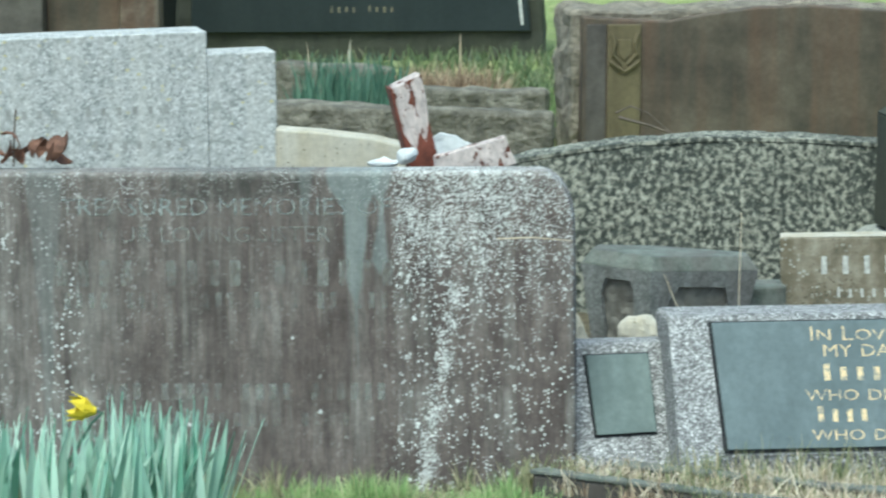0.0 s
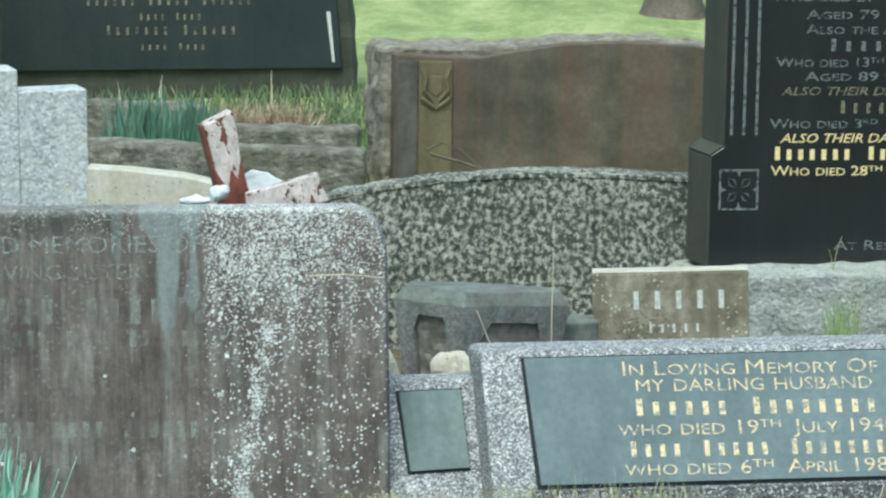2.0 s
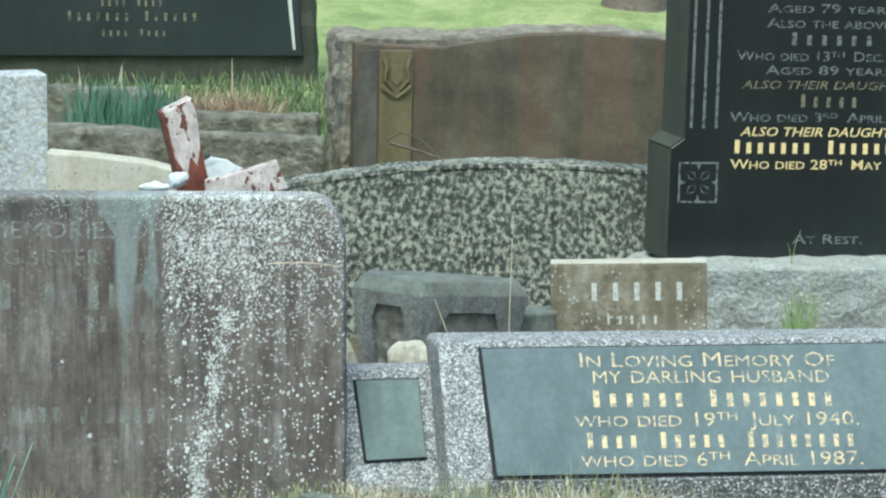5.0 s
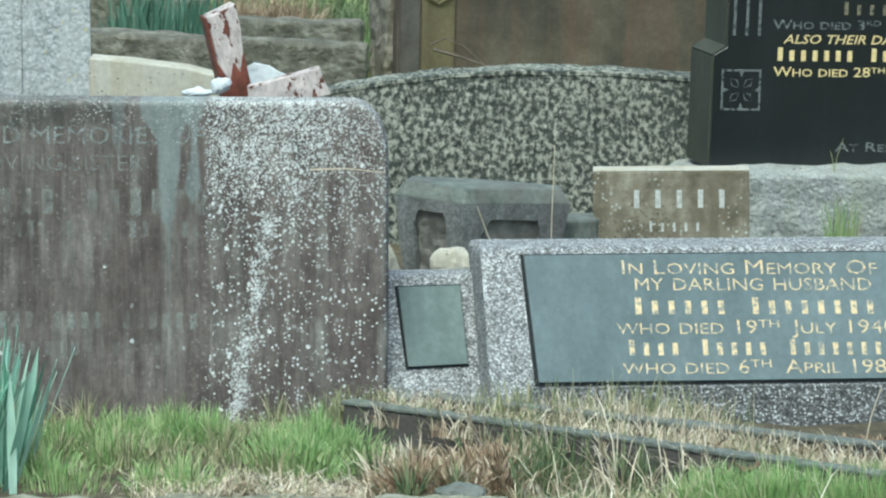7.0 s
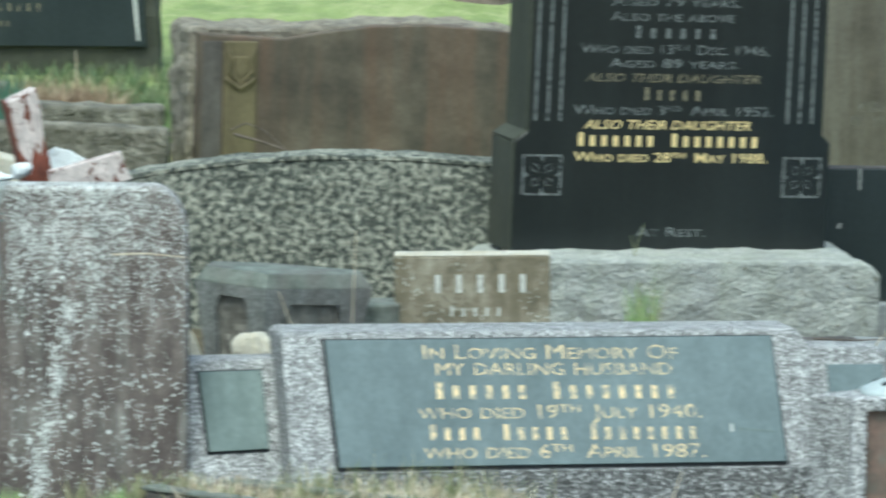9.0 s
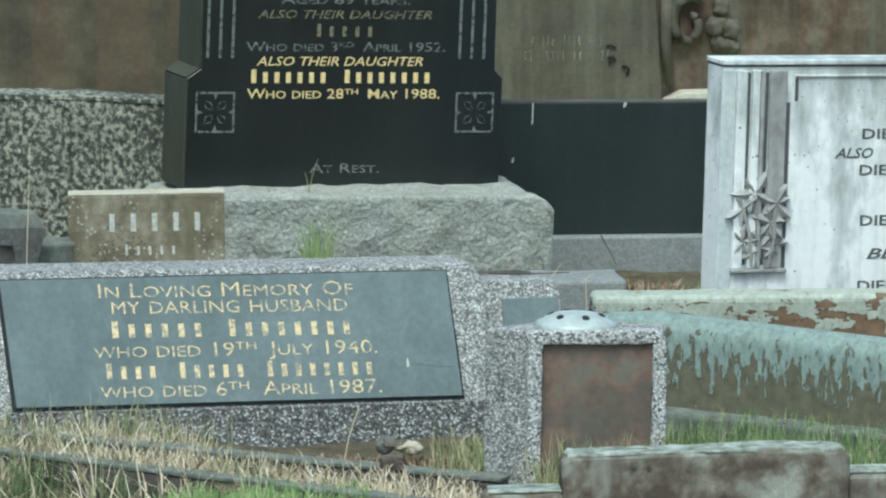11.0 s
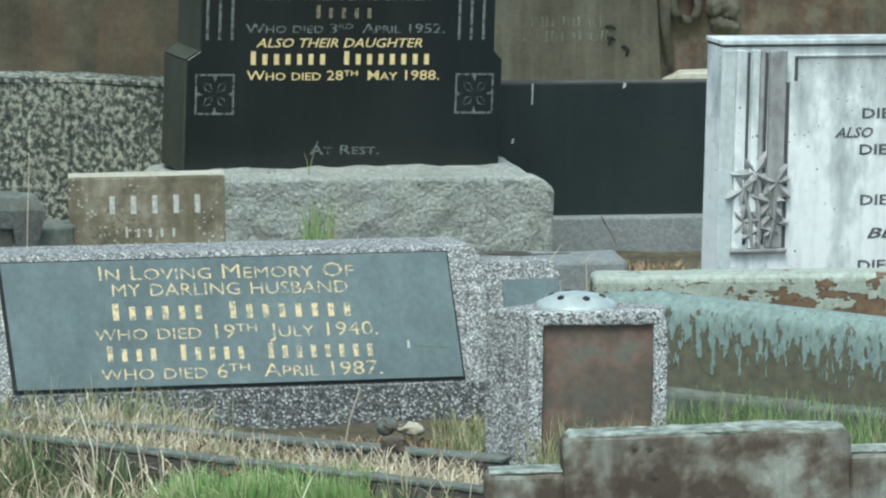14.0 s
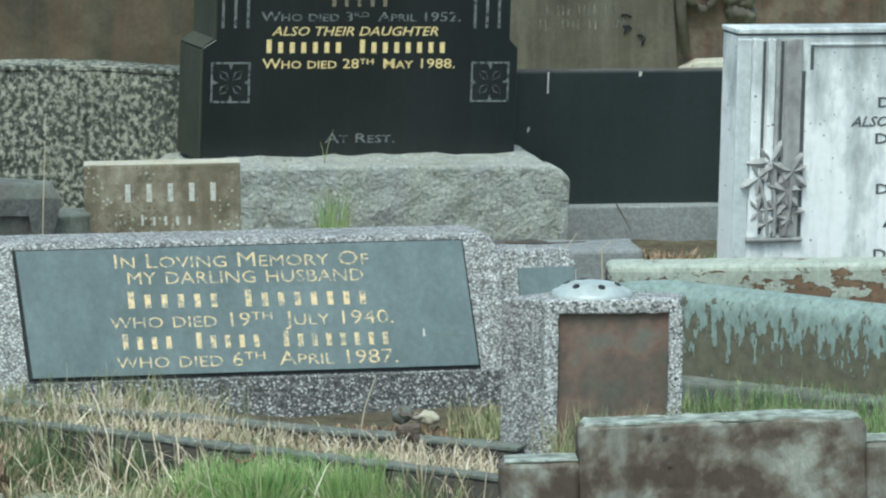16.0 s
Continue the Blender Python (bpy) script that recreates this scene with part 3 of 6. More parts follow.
def build_ground():
    xs = np.concatenate([[-400, -150, -60, -25, -10, -6], np.linspace(-4, 4, 70), [6, 10, 25, 60, 150, 400]])
    ys = np.concatenate([[-60, -20, -5, 0, 5, 9], np.linspace(11, 24, 110), np.linspace(24.5, 45, 30), [60, 100, 200, 500, 900]])
    verts, faces = [], []
    for y in ys:
        for x in xs:
            bump = 0.02 * noise.fractal(Vector((x * 1.7, y * 1.7, 0)), 1.0, 2.0, 4) if 10 < y < 46 and abs(x) < 5 else 0.0
            verts.append((x, y, ground_z(x, y) - 0.012 + bump))
    nx = len(xs)
    for j in range(len(ys) - 1):
        for i in range(nx - 1):
            a = j * nx + i
            faces.append((a, a + 1, a + nx + 1, a + nx))
    me = bpy.data.meshes.new("ground")
    me.from_pydata([tuple(float(c) for c in v) for v in verts], [], faces)
    me.materials.append(lawn_mat)
    for p in me.polygons:
        p.use_smooth = True
    tagged(new("ground", me), "rough green graveyard lawn with straw patches", "ground", kind="structure")


build_ground()

# ---------------- headstones ----------------
TURN = 14.0


def red_headstone():
    t = thing("headstone", (-1.52, 14.0, 0.0), label="red-brown sandstone headstone with white lichen and faded lettering", category="headstone")
    w, h = 0.88, 0.784
    line = [(-w, -0.15), (w, -0.15)] + arc(w - 0.09, h - 0.14, 0.09, 0.14, 0, 90, 8) + arc(-w + 0.09, h - 0.14, 0.09, 0.14, 90, 180, 8)
    bm = slab_bm(line, 0, 0.11, 0.012, 3)
    part("tablet", bm, red_stone, t)
    return t


headstone_red = red_headstone()


def desk_memorial():
    """A long low memorial whose face leans back, with a lower wing at either end."""
    t = thing("desk_memorial", (-0.26, 13.98, 0.0), (0, 1.6, TURN), "low grey exposed-aggregate memorial with a leaning blue-grey plaque", "memorial")
    lean = 0.5

    def leaning(outline, base, depth, bevel=0.008):
        bm = slab_bm(outline, base, base + depth, bevel)
        for v in bm.verts:
            v.co.y += lean * v.co.z
        return bm

    part("body", leaning([(-0.114, -0.15), (1.275, -0.15), (1.285, 0.36), (1.255, 0.400), (-0.105, 0.392), (-0.116, 0.38)], 0, 0.16, 0.008), aggregate, t)
    # foot below the plaque, in a darker grain than the body
    part("base_course", leaning([(-0.02, -0.15), (1.27, -0.15), (1.272, 0.066), (-0.02, 0.058)], -0.004, 0.1, 0.004), aggregate_dark, t, "darker foot of the memorial")
    part("scratch", leaning([(1.047, 0.152), (1.054, 0.154), (1.053, 0.174), (1.048, 0.168)], -0.0115, 0.002, 0), white_letter, t, "small white scar on the plaque")
    part("scratch", leaning([(1.07, 0.158), (1.17, 0.150), (1.17, 0.153), (1.07, 0.162)], -0.0112, 0.002, 0), slate_green, t, "faint pale scratch on the plaque")
    part("side_wing", leaning([(-0.46, -0.15), (-0.08, -0.15), (-0.08, 0.312), (-0.46, 0.306)], 0.13, 0.1), aggregate, t)
    part("side_wing", leaning([(1.24, -0.15), (1.48, -0.15), (1.535, 0.312), (1.515, 0.338), (1.24, 0.342)], 0.13, 0.1), aggregate, t)
    part("plaque", leaning([(0.010, 0.072), (1.190, 0.080), (1.182, 0.384), (-0.006, 0.374)], -0.010, 0.02, 0.002), slate, t, "blue-grey plaque with gilded lettering")
    part("plaque_joint", leaning([(0.000, 0.062), (1.196, 0.071), (1.186, 0.386), (-0.014, 0.376)], -0.003, 0.01, 0), black_gap, t)
    part("end_plaque", leaning([(-0.299, 0.091), (-0.143, 0.098), (-0.150, 0.285), (-0.313, 0.281)], 0.120, 0.02, 0.002), slate_green, t, "small blank green-grey plaque")
    part("end_plaque_joint", leaning([(-0.305, 0.084), (-0.141, 0.091), (-0.148, 0.287), (-0.320, 0.283)], 0.127, 0.01, 0), black_gap, t)
    part("end_plaque", leaning([(1.36, 0.09), (1.50, 0.09), (1.522, 0.296), (1.366, 0.295)], 0.122, 0.02, 0.002), slate, t, "small blank blue-grey plaque")
    return t


memorial = desk_memorial()


def small_tablet():
    t = thing("small_headstone", (0.085, 15.2, 0.04), (0, -0.8, 0), "small stained stone tablet with worn white lettering", "headstone")
    part("tablet", slab_bm([(-0.213, -0.1), (0.213, -0.1), (0.213, 0.412), (-0.213, 0.412)], 0, 0.09, 0.005), stone("stained_buff_stone", [(0.34, (0.13, 0.115, 0.075)), (0.48, (0.26, 0.225, 0.16)), (0.64, (0.42, 0.38, 0.29))], big=11, streak=(0.15, 0.125, 0.075), streak_amount=0.75, lichen=[(85, 0.36, 0.4, (0.62, 0.62, 0.55)), (130, 0.4, 0.3, (0.1, 0.09, 0.06))]), t)
    # cream strip that puts the bright, sky-lit top into the colour
    part("top_edge", box_bm(-0.2125, 0.2125, 0.001, 0.09, 0.412, 0.416, 0.002), cream_stone, t, "pale strip for the sky-lit upper edge")
    return t


tablet = small_tablet()


def faceted_vase():
    """A cast stone flower holder: tapering six-sided body, sloping shoulders, a sunk panel with clipped corners on either front face."""
    t = thing("stone_flower_holder", (-0.45, 14.95, 0.195), (0, 3.2, 0), "grey faceted cast-stone flower holder with sunk panels", "flower holder")
    plan = [(-0.035, -0.15), (0.25, -0.02), (0.24, 0.06), (-0.03, 0.10), (-0.21, 0.06), (-0.225, -0.05)]

    def ring(bm, z, s):
        return [bm.verts.new((x * s, y * s, z)) for x, y in plan]

    bm = bmesh.new()
    low, high = ring(bm, -0.1, 0.74), ring(bm, 0.217, 1.0)
    panels = []
    for k in range(6):
        a, b, c, d = low[k], low[(k + 1) % 6], high[(k + 1) % 6], high[k]
        if k not in (0, 5):
            bm.faces.new((a, b, c, d))
            continue

        def at(u, v):
            return (a.co * (1 - u) + b.co * u) * (1 - v) + (d.co * (1 - u) + c.co * u) * v

        shape = [(0.16, 0.12), (0.78, 0.12), (0.78, 0.72), (0.72, 0.86), (0.27, 0.87), (0.16, 0.7)] if k == 0 else [(0.24, 0.12), (0.74, 0.12), (0.74, 0.82), (0.7, 0.9), (0.34, 0.9), (0.24, 0.76)]
        inward = (b.co - a.co).cross(d.co - a.co).normalized() * -0.013
        rim = [bm.verts.new(at(u, v)) for u, v in shape]
        deep = [bm.verts.new(at(0.5 + (u - 0.5) * 0.96, v) + inward) for u, v in shape]
        edges = [bm.edges.get(p) or bm.edges.new(p) for p in ((a, b), (b, c), (c, d), (d, a))]
        edges += [bm.edges.new((rim[i], rim[(i + 1) % 6])) for i in range(6)]
        bmesh.ops.triangle_fill(bm, edges=edges, use_beauty=True)
        for i in range(6):
            bm.faces.new((rim[i], rim[(i + 1) % 6], deep[(i + 1) % 6], deep[i]))
        panels.append([v.co.copy() for v in deep])
    bm.faces.new(low[::-1])
    part("body", bm, small_grey, t)
    bm = bmesh.new()
    rings = [ring(bm, 0.2172, 1.0), ring(bm, 0.2195, 1.002), ring(bm, 0.257, 0.88)]
    for p, q in zip(rings, rings[1:]):
        for k in range(6):
            bm.faces.new((p[k], p[(k + 1) % 6], q[(k + 1) % 6], q[k]))
    bm.faces.new(rings[0][::-1])
    bm.faces.new(rings[-1])
    bmesh.ops.bevel(bm, geom=[e for e in bm.edges if e.verts[0].co.z > 0.219 and e.verts[1].co.z > 0.219], offset=0.004, segments=2, affect="EDGES", profile=0.5)
    part("sloping_cap", bm, kerb_grey, t, "grey-green sloping cap")
    for corners in panels:
        bm = bmesh.new()
        bm.faces.new([bm.verts.new(p) for p in corners])
        part("sunk_panel", roughen(bm, 0.03, 0.006, 30, 2.0), panel_brown, t, "brown stained sunk panel")
    return t


faceted_vase()


def speckled_headstone():
    t = thing("rock_faced_headstone", (-0.4, 16.8, 0.1), label="low rock-faced headstone mottled with pale lichen flakes", category="headstone")
    top = [(0.9, 0.375), (0.75, 0.395), (0.53, 0.419), (0.3, 0.435), (0.03, 0.438), (-0.2, 0.424), (-0.4, 0.398), (-0.56, 0.371), (-0.72, 0.33)]
    bm = slab_bm([(-0.75, -0.2), (0.9, -0.2)] + top, 0, 0.2, 0.012)
    part("block", roughen(bm, 0.03, 0.005, 18, 3.0), lichen_rock, t)
    strip = slab_bm([(x, z - 0.011) for x, z in top[::-1]] + [(x, z + 0.004) for x, z in top], -0.004, 0.05, 0.002, 1)
    part("drafted_margin", roughen(strip, 0.05, 0.003, 22, 5.0), lichen_rock, t, "narrow smoother margin along the top")
    return t


speckled_headstone()


def black_headstone():
    t = thing("black_headstone", (0.25, 16.55, 0.285), (0, 2.1, 16), "tall polished black granite headstone with silver and gold lettering", "headstone")
    w, d = 0.936, 0.22
    line = [(-0.052, 0), (w, 0), (w, 0.332), (w - 0.026, 0.358), (w - 0.03, 1.18), (w / 2, 1.3), (-0.012, 1.18), (-0.012, 0.358), (-0.052, 0.332)]
    part("tablet", slab_bm(line, 0, d, 0.0015, 1), black_granite, t)
    part("rough_side", box_bm(-0.058, -0.0515, 0.003, d, 0.0, 0.328, 0.001), algae_granite, t, "olive algae on the unpolished side")
    part("rough_side", box_bm(-0.018, -0.0115, 0.003, d, 0.362, 1.17, 0.001), algae_granite, t, "olive algae on the unpolished side")
    part("rough_shoulder", slab_bm([(-0.056, 0.330), (-0.014, 0.3585), (-0.016, 0.363), (-0.058, 0.335)], 0.003, d, 0), algae_granite, t, "olive algae on the sloping shoulder")
    for x0 in (0.002, 0.792):
        for k in range(3):
            part("carved_line", box_bm(x0 + 0.0385 * k, x0 + 0.0385 * k + 0.009, -0.0015, 0.006, 0.392, 1.1, 0.001, 1), silver, t, "silvered carved line")
    # square ornaments: a broken frame round a four-petalled flower
    for cx in (0.034, 0.85):
        cz, r = 0.23, 0.058
        bm = bmesh.new()
        for a, b in (((-r, -r), (r, -r)), ((r, -r), (r, r)), ((r, r), (-r, r)), ((-r, r), (-r, -r))):
            q = box_bm(min(a[0], b[0]) - 0.003, max(a[0], b[0]) + 0.003, -0.002, 0.004, min(a[1], b[1]) - 0.003, max(a[1], b[1]) + 0.003, 0)
            me = bpy.data.meshes.new("tmp")
            q.to_mesh(me)
            q.free()
            bm.from_mesh(me)
            bpy.data.meshes.remove(me)
        for k in range(4):
            a = math.tau * k / 4 + math.pi / 4
            u, v = Vector((math.cos(a), 0, math.sin(a))), Vector((-math.sin(a), 0, math.cos(a)))
            for side in (-1, 1):
                p = [u * 0.008, u * 0.03 + v * side * 0.013, u * 0.05, u * 0.03 + v * side * 0.009]
                bm.faces.new([bm.verts.new(q + Vector((0, -0.002, 0))) for q in p])
            a = math.tau * k / 4
            u, v = Vector((math.cos(a), 0, math.sin(a))), Vector((-math.sin(a), 0, math.cos(a)))
            bm.faces.new([bm.verts.new(q + Vector((0, -0.002, 0))) for q in (u * 0.036, u * 0.055 + v * 0.007, u * 0.055 - v * 0.007)])
        bmesh.ops.translate(bm, vec=(cx, 0, cz), verts=bm.verts)
        part("carved_flower", bm, silver, t, "square carved flower ornament")
    return t


black_stone = black_headstone()


def rough_plinth():
    t = thing("stone_plinth", (0.03, 16.3, 0.1), (0, 1.6, 10), "rough-hewn pale grey granite plinth under a black headstone", "plinth")
    bm = slab_bm([(0.03, -0.3), (1.28, -0.3), (1.285, 0.162), (1.235, 0.199), (0.3, 0.2), (0.16, 0.175), (0.06, 0.12), (0.03, 0.05)], 0, 0.62, 0.012)
    part("block", roughen(bm, 0.03, 0.008, 14, 1.0), rock_grey, t)


rough_plinth()


def dark_tomb():
    t = thing("black_tomb_slab", (1.1, 17.2, 0.05), (0, 0.6, 6), "plain polished black granite slab on a grey plinth", "tomb")
    part("slab", box_bm(0, 1.0, 0, 0.07, 0.0, 0.413, 0.004), faded_black, t)
    part("top_crust", roughen(box_bm(0.0, 1.0, 0.003, 0.068, 0.413, 0.4145, 0), 0.05, 0.0015, 30, 1.0), kerb_dark, t, "thin dirty crust on the top")
    for x, z0, z1, wide in ((0.18, 0.345, 0.412, 0.003), (0.12, 0.225, 0.242, 0.004), (0.47, 0.395, 0.412, 0.006)):
        part("bird_lime_run", slab_bm([(x - wide, z0), (x + wide * 0.6, z0 + 0.004), (x + wide, z1), (x - wide * 0.5, z1)], -0.002, 0.001, 0), white_letter, t, "white bird-lime run")
    part("plinth", box_bm(-0.1, 1.05, -0.06, 0.26, -0.2, 0.0, 0.006), plinth_grey, t, "grey stone plinth")
    t = thing("stone_step", (1.1, 15.9, 0.0), (0, 0, 4), "worn grey stone step beside the plinth", "step")
    part("block", roughen(box_bm(-0.05, 0.36, 0, 0.22, -0.1, 0.1, 0.01), 0.06, 0.004, 12, 3.0), plinth_grey, t)
    t = thing("dark_slab", (0.96, 15.2, 0.13), (0, 1, 3), "dark flat stone slab behind the memorial", "stone slab")
    part("slab", roughen(box_bm(0, 0.19, 0, 0.12, -0.15, 0.092, 0.01), 0.06, 0.005, 14, 2.0), kerb_dark, t)


dark_tomb()


def white_headstone():
    t = thing("white_headstone", (1.727, 15.6, 0.05), (0, 1.5, TURN), "stained white marble headstone with carved lily and lead lettering", "headstone")
    w, h, d = 1.0, 0.705, 0.12
    part("tablet", box_bm(-0.052, w, 0, d, -0.1, h - 0.004, 0.004), white_marble, t)
    part("cornice", box_bm(-0.056, w + 0.004, -0.009, d + 0.004, h + 0.002, h + 0.016, 0.003), white_marble, t)
    # dark strip between the tablet and the cornice
    part("cornice_dark_line", box_bm(-0.051, w, 0.002, d, h - 0.0045, h + 0.0025, 0), lead, t, "dark line below the cornice")
    for x0, x1, y, m in ((-0.053, -0.010, -0.006, white_marble_shaded), (-0.008, 0.022, -0.012, white_marble), (0.036, 0.060, -0.014, white_marble), (0.062, 0.076, -0.010, white_marble_grey), (0.090, 0.140, -0.012, white_marble_grey)):
        part("pilaster_moulding", box_bm(x0, x1, y, 0.002, 0.13 if x0 > -0.02 else -0.09, h - 0.012, 0.004, 3), m, t)
    for x0, x1, z0, z1 in ((0.0245, 0.0335, 0.14, h - 0.02), (0.078, 0.088, 0.14, h - 0.02), (0.1425, 0.154, 0.13, 0.6), (0.167, 0.177, 0.604, h - 0.036)):
        part("dark_groove", box_bm(x0, x1, -0.0015, 0.001, z0, z1, 0.0), lead, t, "dark soiled groove")
    part("raised_frame", box_bm(0.166, w - 0.02, -0.006, 0.002, h - 0.034, h - 0.026, 0.003), white_marble, t)
    # carved lilies: star-shaped blooms of pointed ridged petals, on bent stalks
    rng = random.Random(5)
    for cx, cz, r in ((0.023, 0.346, 0.064), (0.09, 0.317, 0.054), (0.072, 0.262, 0.056), (-0.012, 0.3, 0.05), (-0.008, 0.208, 0.052), (0.045, 0.19, 0.058), (0.092, 0.2, 0.046)):
        bm = bmesh.new()
        c = Vector((cx + 0.03, -0.014, cz))
        heart, foot = bm.verts.new(c), bm.verts.new(c + Vector((0, 0.022, 0)))
        turn = rng.uniform(0, 1.2)
        for k in range(5):
            a = math.tau * k / 5 + turn + rng.uniform(-0.25, 0.25)
            u, s = Vector((math.cos(a), 0, math.sin(a))), Vector((-math.sin(a), 0, math.cos(a)))
            n = r * rng.uniform(0.75, 1.15)
            bend, curl = s * rng.uniform(-0.2, 0.2) * n, rng.uniform(-0.014, 0.006)
            rows = []
            for f, half in ((0.28, 0.19), (0.55, 0.27), (0.8, 0.15)):
                m = c + u * n * f + bend * f * f + Vector((0, curl * f * f, 0))
                rows.append([bm.verts.new(m + s * n * half + Vector((0, 0.007, 0))), bm.verts.new(m + Vector((0, -0.006, 0))), bm.verts.new(m - s * n * half + Vector((0, 0.007, 0)))])
            tip = bm.verts.new(c + u * n + bend + Vector((0, curl + 0.004, 0)))
            bm.faces.new((heart, rows[0][0], rows[0][1]))
            bm.faces.new((heart, rows[0][1], rows[0][2]))
            for p, q in zip(rows, rows[1:]):
                bm.faces.new((p[0], q[0], q[1], p[1]))
                bm.faces.new((p[1], q[1], q[2], p[2]))
            bm.faces.new((rows[2][0], tip, rows[2][1]))
            bm.faces.new((rows[2][1], tip, rows[2][2]))
            edge = [heart] + [p[0] for p in rows] + [tip] + [p[2] for p in rows[::-1]] + [heart]
            low = [foot] + [bm.verts.new(v.co + Vector((0, 0.02, 0))) for v in edge[1:-1]] + [foot]
            for p, q, p2, q2 in zip(edge, edge[1:], low, low[1:]):
                bm.faces.new((p, p2, q2, q))
        part("carved_lily", bm, white_marble_grey, t, "darker grey carved lily")
    for x0, x1, z0, z1 in ((0.04, 0.02, 0.135, 0.34), (0.02, -0.01, 0.135, 0.3), (0.07, 0.085, 0.135, 0.3)):
        part("carved_stalk", tube_bm([(x0 + 0.03, -0.012, z0), ((x0 + x1) / 2 + 0.036, -0.018, (z0 + z1) / 2), (x1 + 0.03, -0.012, z1)], 0.006), white_marble_grey, t)
    part("carved_ledge", box_bm(-0.012, 0.156, -0.016, 0.0, 0.118, 0.13, 0.004), white_marble_grey, t)
    return t


white_stone = white_headstone()


def brown_headstone():
    t = thing("brown_headstone", (-0.84, 19.0, 0.2), (0, 1.2, TURN), "broad brown weathered headstone with rough margin and carved panel", "headstone")
    d = 0.33
    crest = [(1.3, 0.47), (1.05, 0.51), (0.8, 0.528), (0.6, 0.523), (0.42, 0.5), (0.3, 0.478)]
    part("tablet", slab_bm([(0, -0.2), (1.3, -0.2)] + crest + [(0.29, 0.478), (0, 0.495)], 0, 0.22, 0.006), brown_stone, t)
    bm = slab_bm([(-0.03, -0.2), (1.3, -0.2), (1.3, 0.48), (1.05, 0.512), (0.8, 0.532), (0.6, 0.528), (0.42, 0.512), (0.2, 0.508), (0, 0.518), (-0.03, 0.505)], 0.05, d, 0.01)
    part("rough_back", roughen(bm, 0.05, 0.018, 12, 7.0), brown_rock, t, "rough hewn grey-brown margin")
    part("dark_margin", box_bm(0.012, 0.08, -0.004, 0.002, -0.15, 0.47, 0.002), kerb_dark, t, "dark brown plain margin")
    part("pilaster", box_bm(0.085, 0.2, -0.012, 0.004, -0.15, 0.47, 0.004), ochre_stone, t, "ochre algae-stained pilaster")
    # carved ornament: two drooping leaves over a shield
    for s in (-1, 1):
        part("carved_leaf", tube_bm([(0.142 + s * 0.045, -0.014, 0.44), (0.142 + s * 0.035, -0.02, 0.41), (0.142 + s * 0.042, -0.02, 0.37), (0.142 + s * 0.012, -0.014, 0.335)], 0.009, 6, 0.5), ochre_stone, t)
        part("carved_leaf", tube_bm([(0.142 + s * 0.05, -0.014, 0.345), (0.142 + s * 0.025, -0.018, 0.325), (0.142, -0.014, 0.308)], 0.008, 6, 0.8), ochre_stone, t)
    part("shield", slab_bm([(0.12, 0.42), (0.165, 0.42), (0.165, 0.37), (0.142, 0.345), (0.12, 0.37)], -0.016, 0.0, 0.003), ochre_stone, t)
    return t


brown_headstone()


def dark_headstone():
    t = thing("dark_headstone", (-1.76, 21.1, 0.4), label="dark polished headstone with olive rough margin and dull lettering", category="headstone")
    part("rough_back", roughen(slab_bm([(-0.715, -0.2), (0.70, -0.2), (0.655, 0.75), (-0.68, 0.75)], 0.0, 0.2, 0.012), 0.1, 0.01, 8, 2.0), algae_granite, t, "olive rough-hewn margin")
    part("polished_face", slab_bm([(-0.645, 0.045), (0.64, 0.045), (0.60, 0.72), (-0.63, 0.72)], -0.02, 0.02, 0.004), faded_black, t)
    part("drip_stain", slab_bm([(0.605, 0.07), (0.615, 0.07), (0.60, 0.26), (0.585, 0.26)], -0.0225, -0.018, 0.0), white_letter, t, "white bird-lime run")
    return t


dark_back = dark_headstone()


def granite_headstone():
    t = thing("stepped_granite_headstone", (-1.769, 15.95, 0.1), (0, -0.4, 16), "pale grey stepped granite headstone", "headstone")
    part("tablet", box_bm(-1.05, 0.0, 0, 0.17, -0.2, 0.85, 0.004), granite_grey, t)
    part("shoulder", box_bm(0.0, 0.2, 0.004, 0.16, -0.2, 0.785, 0.004), granite_grey, t)
    return t


granite_stone = granite_headstone()


def cream_headstone():
    t = thing("cream_headstone", (-1.25, 15.3, 0.1), label="low cream limestone headstone with sloping top", category="headstone")
    part("tablet", slab_bm([(-0.268, -0.2), (0.35, -0.2), (0.35, 0.50), (0.2, 0.566), (0.0, 0.616), (-0.15, 0.634), (-0.268, 0.643)], 0, 0.1, 0.006), cream_stone, t)


cream_headstone()


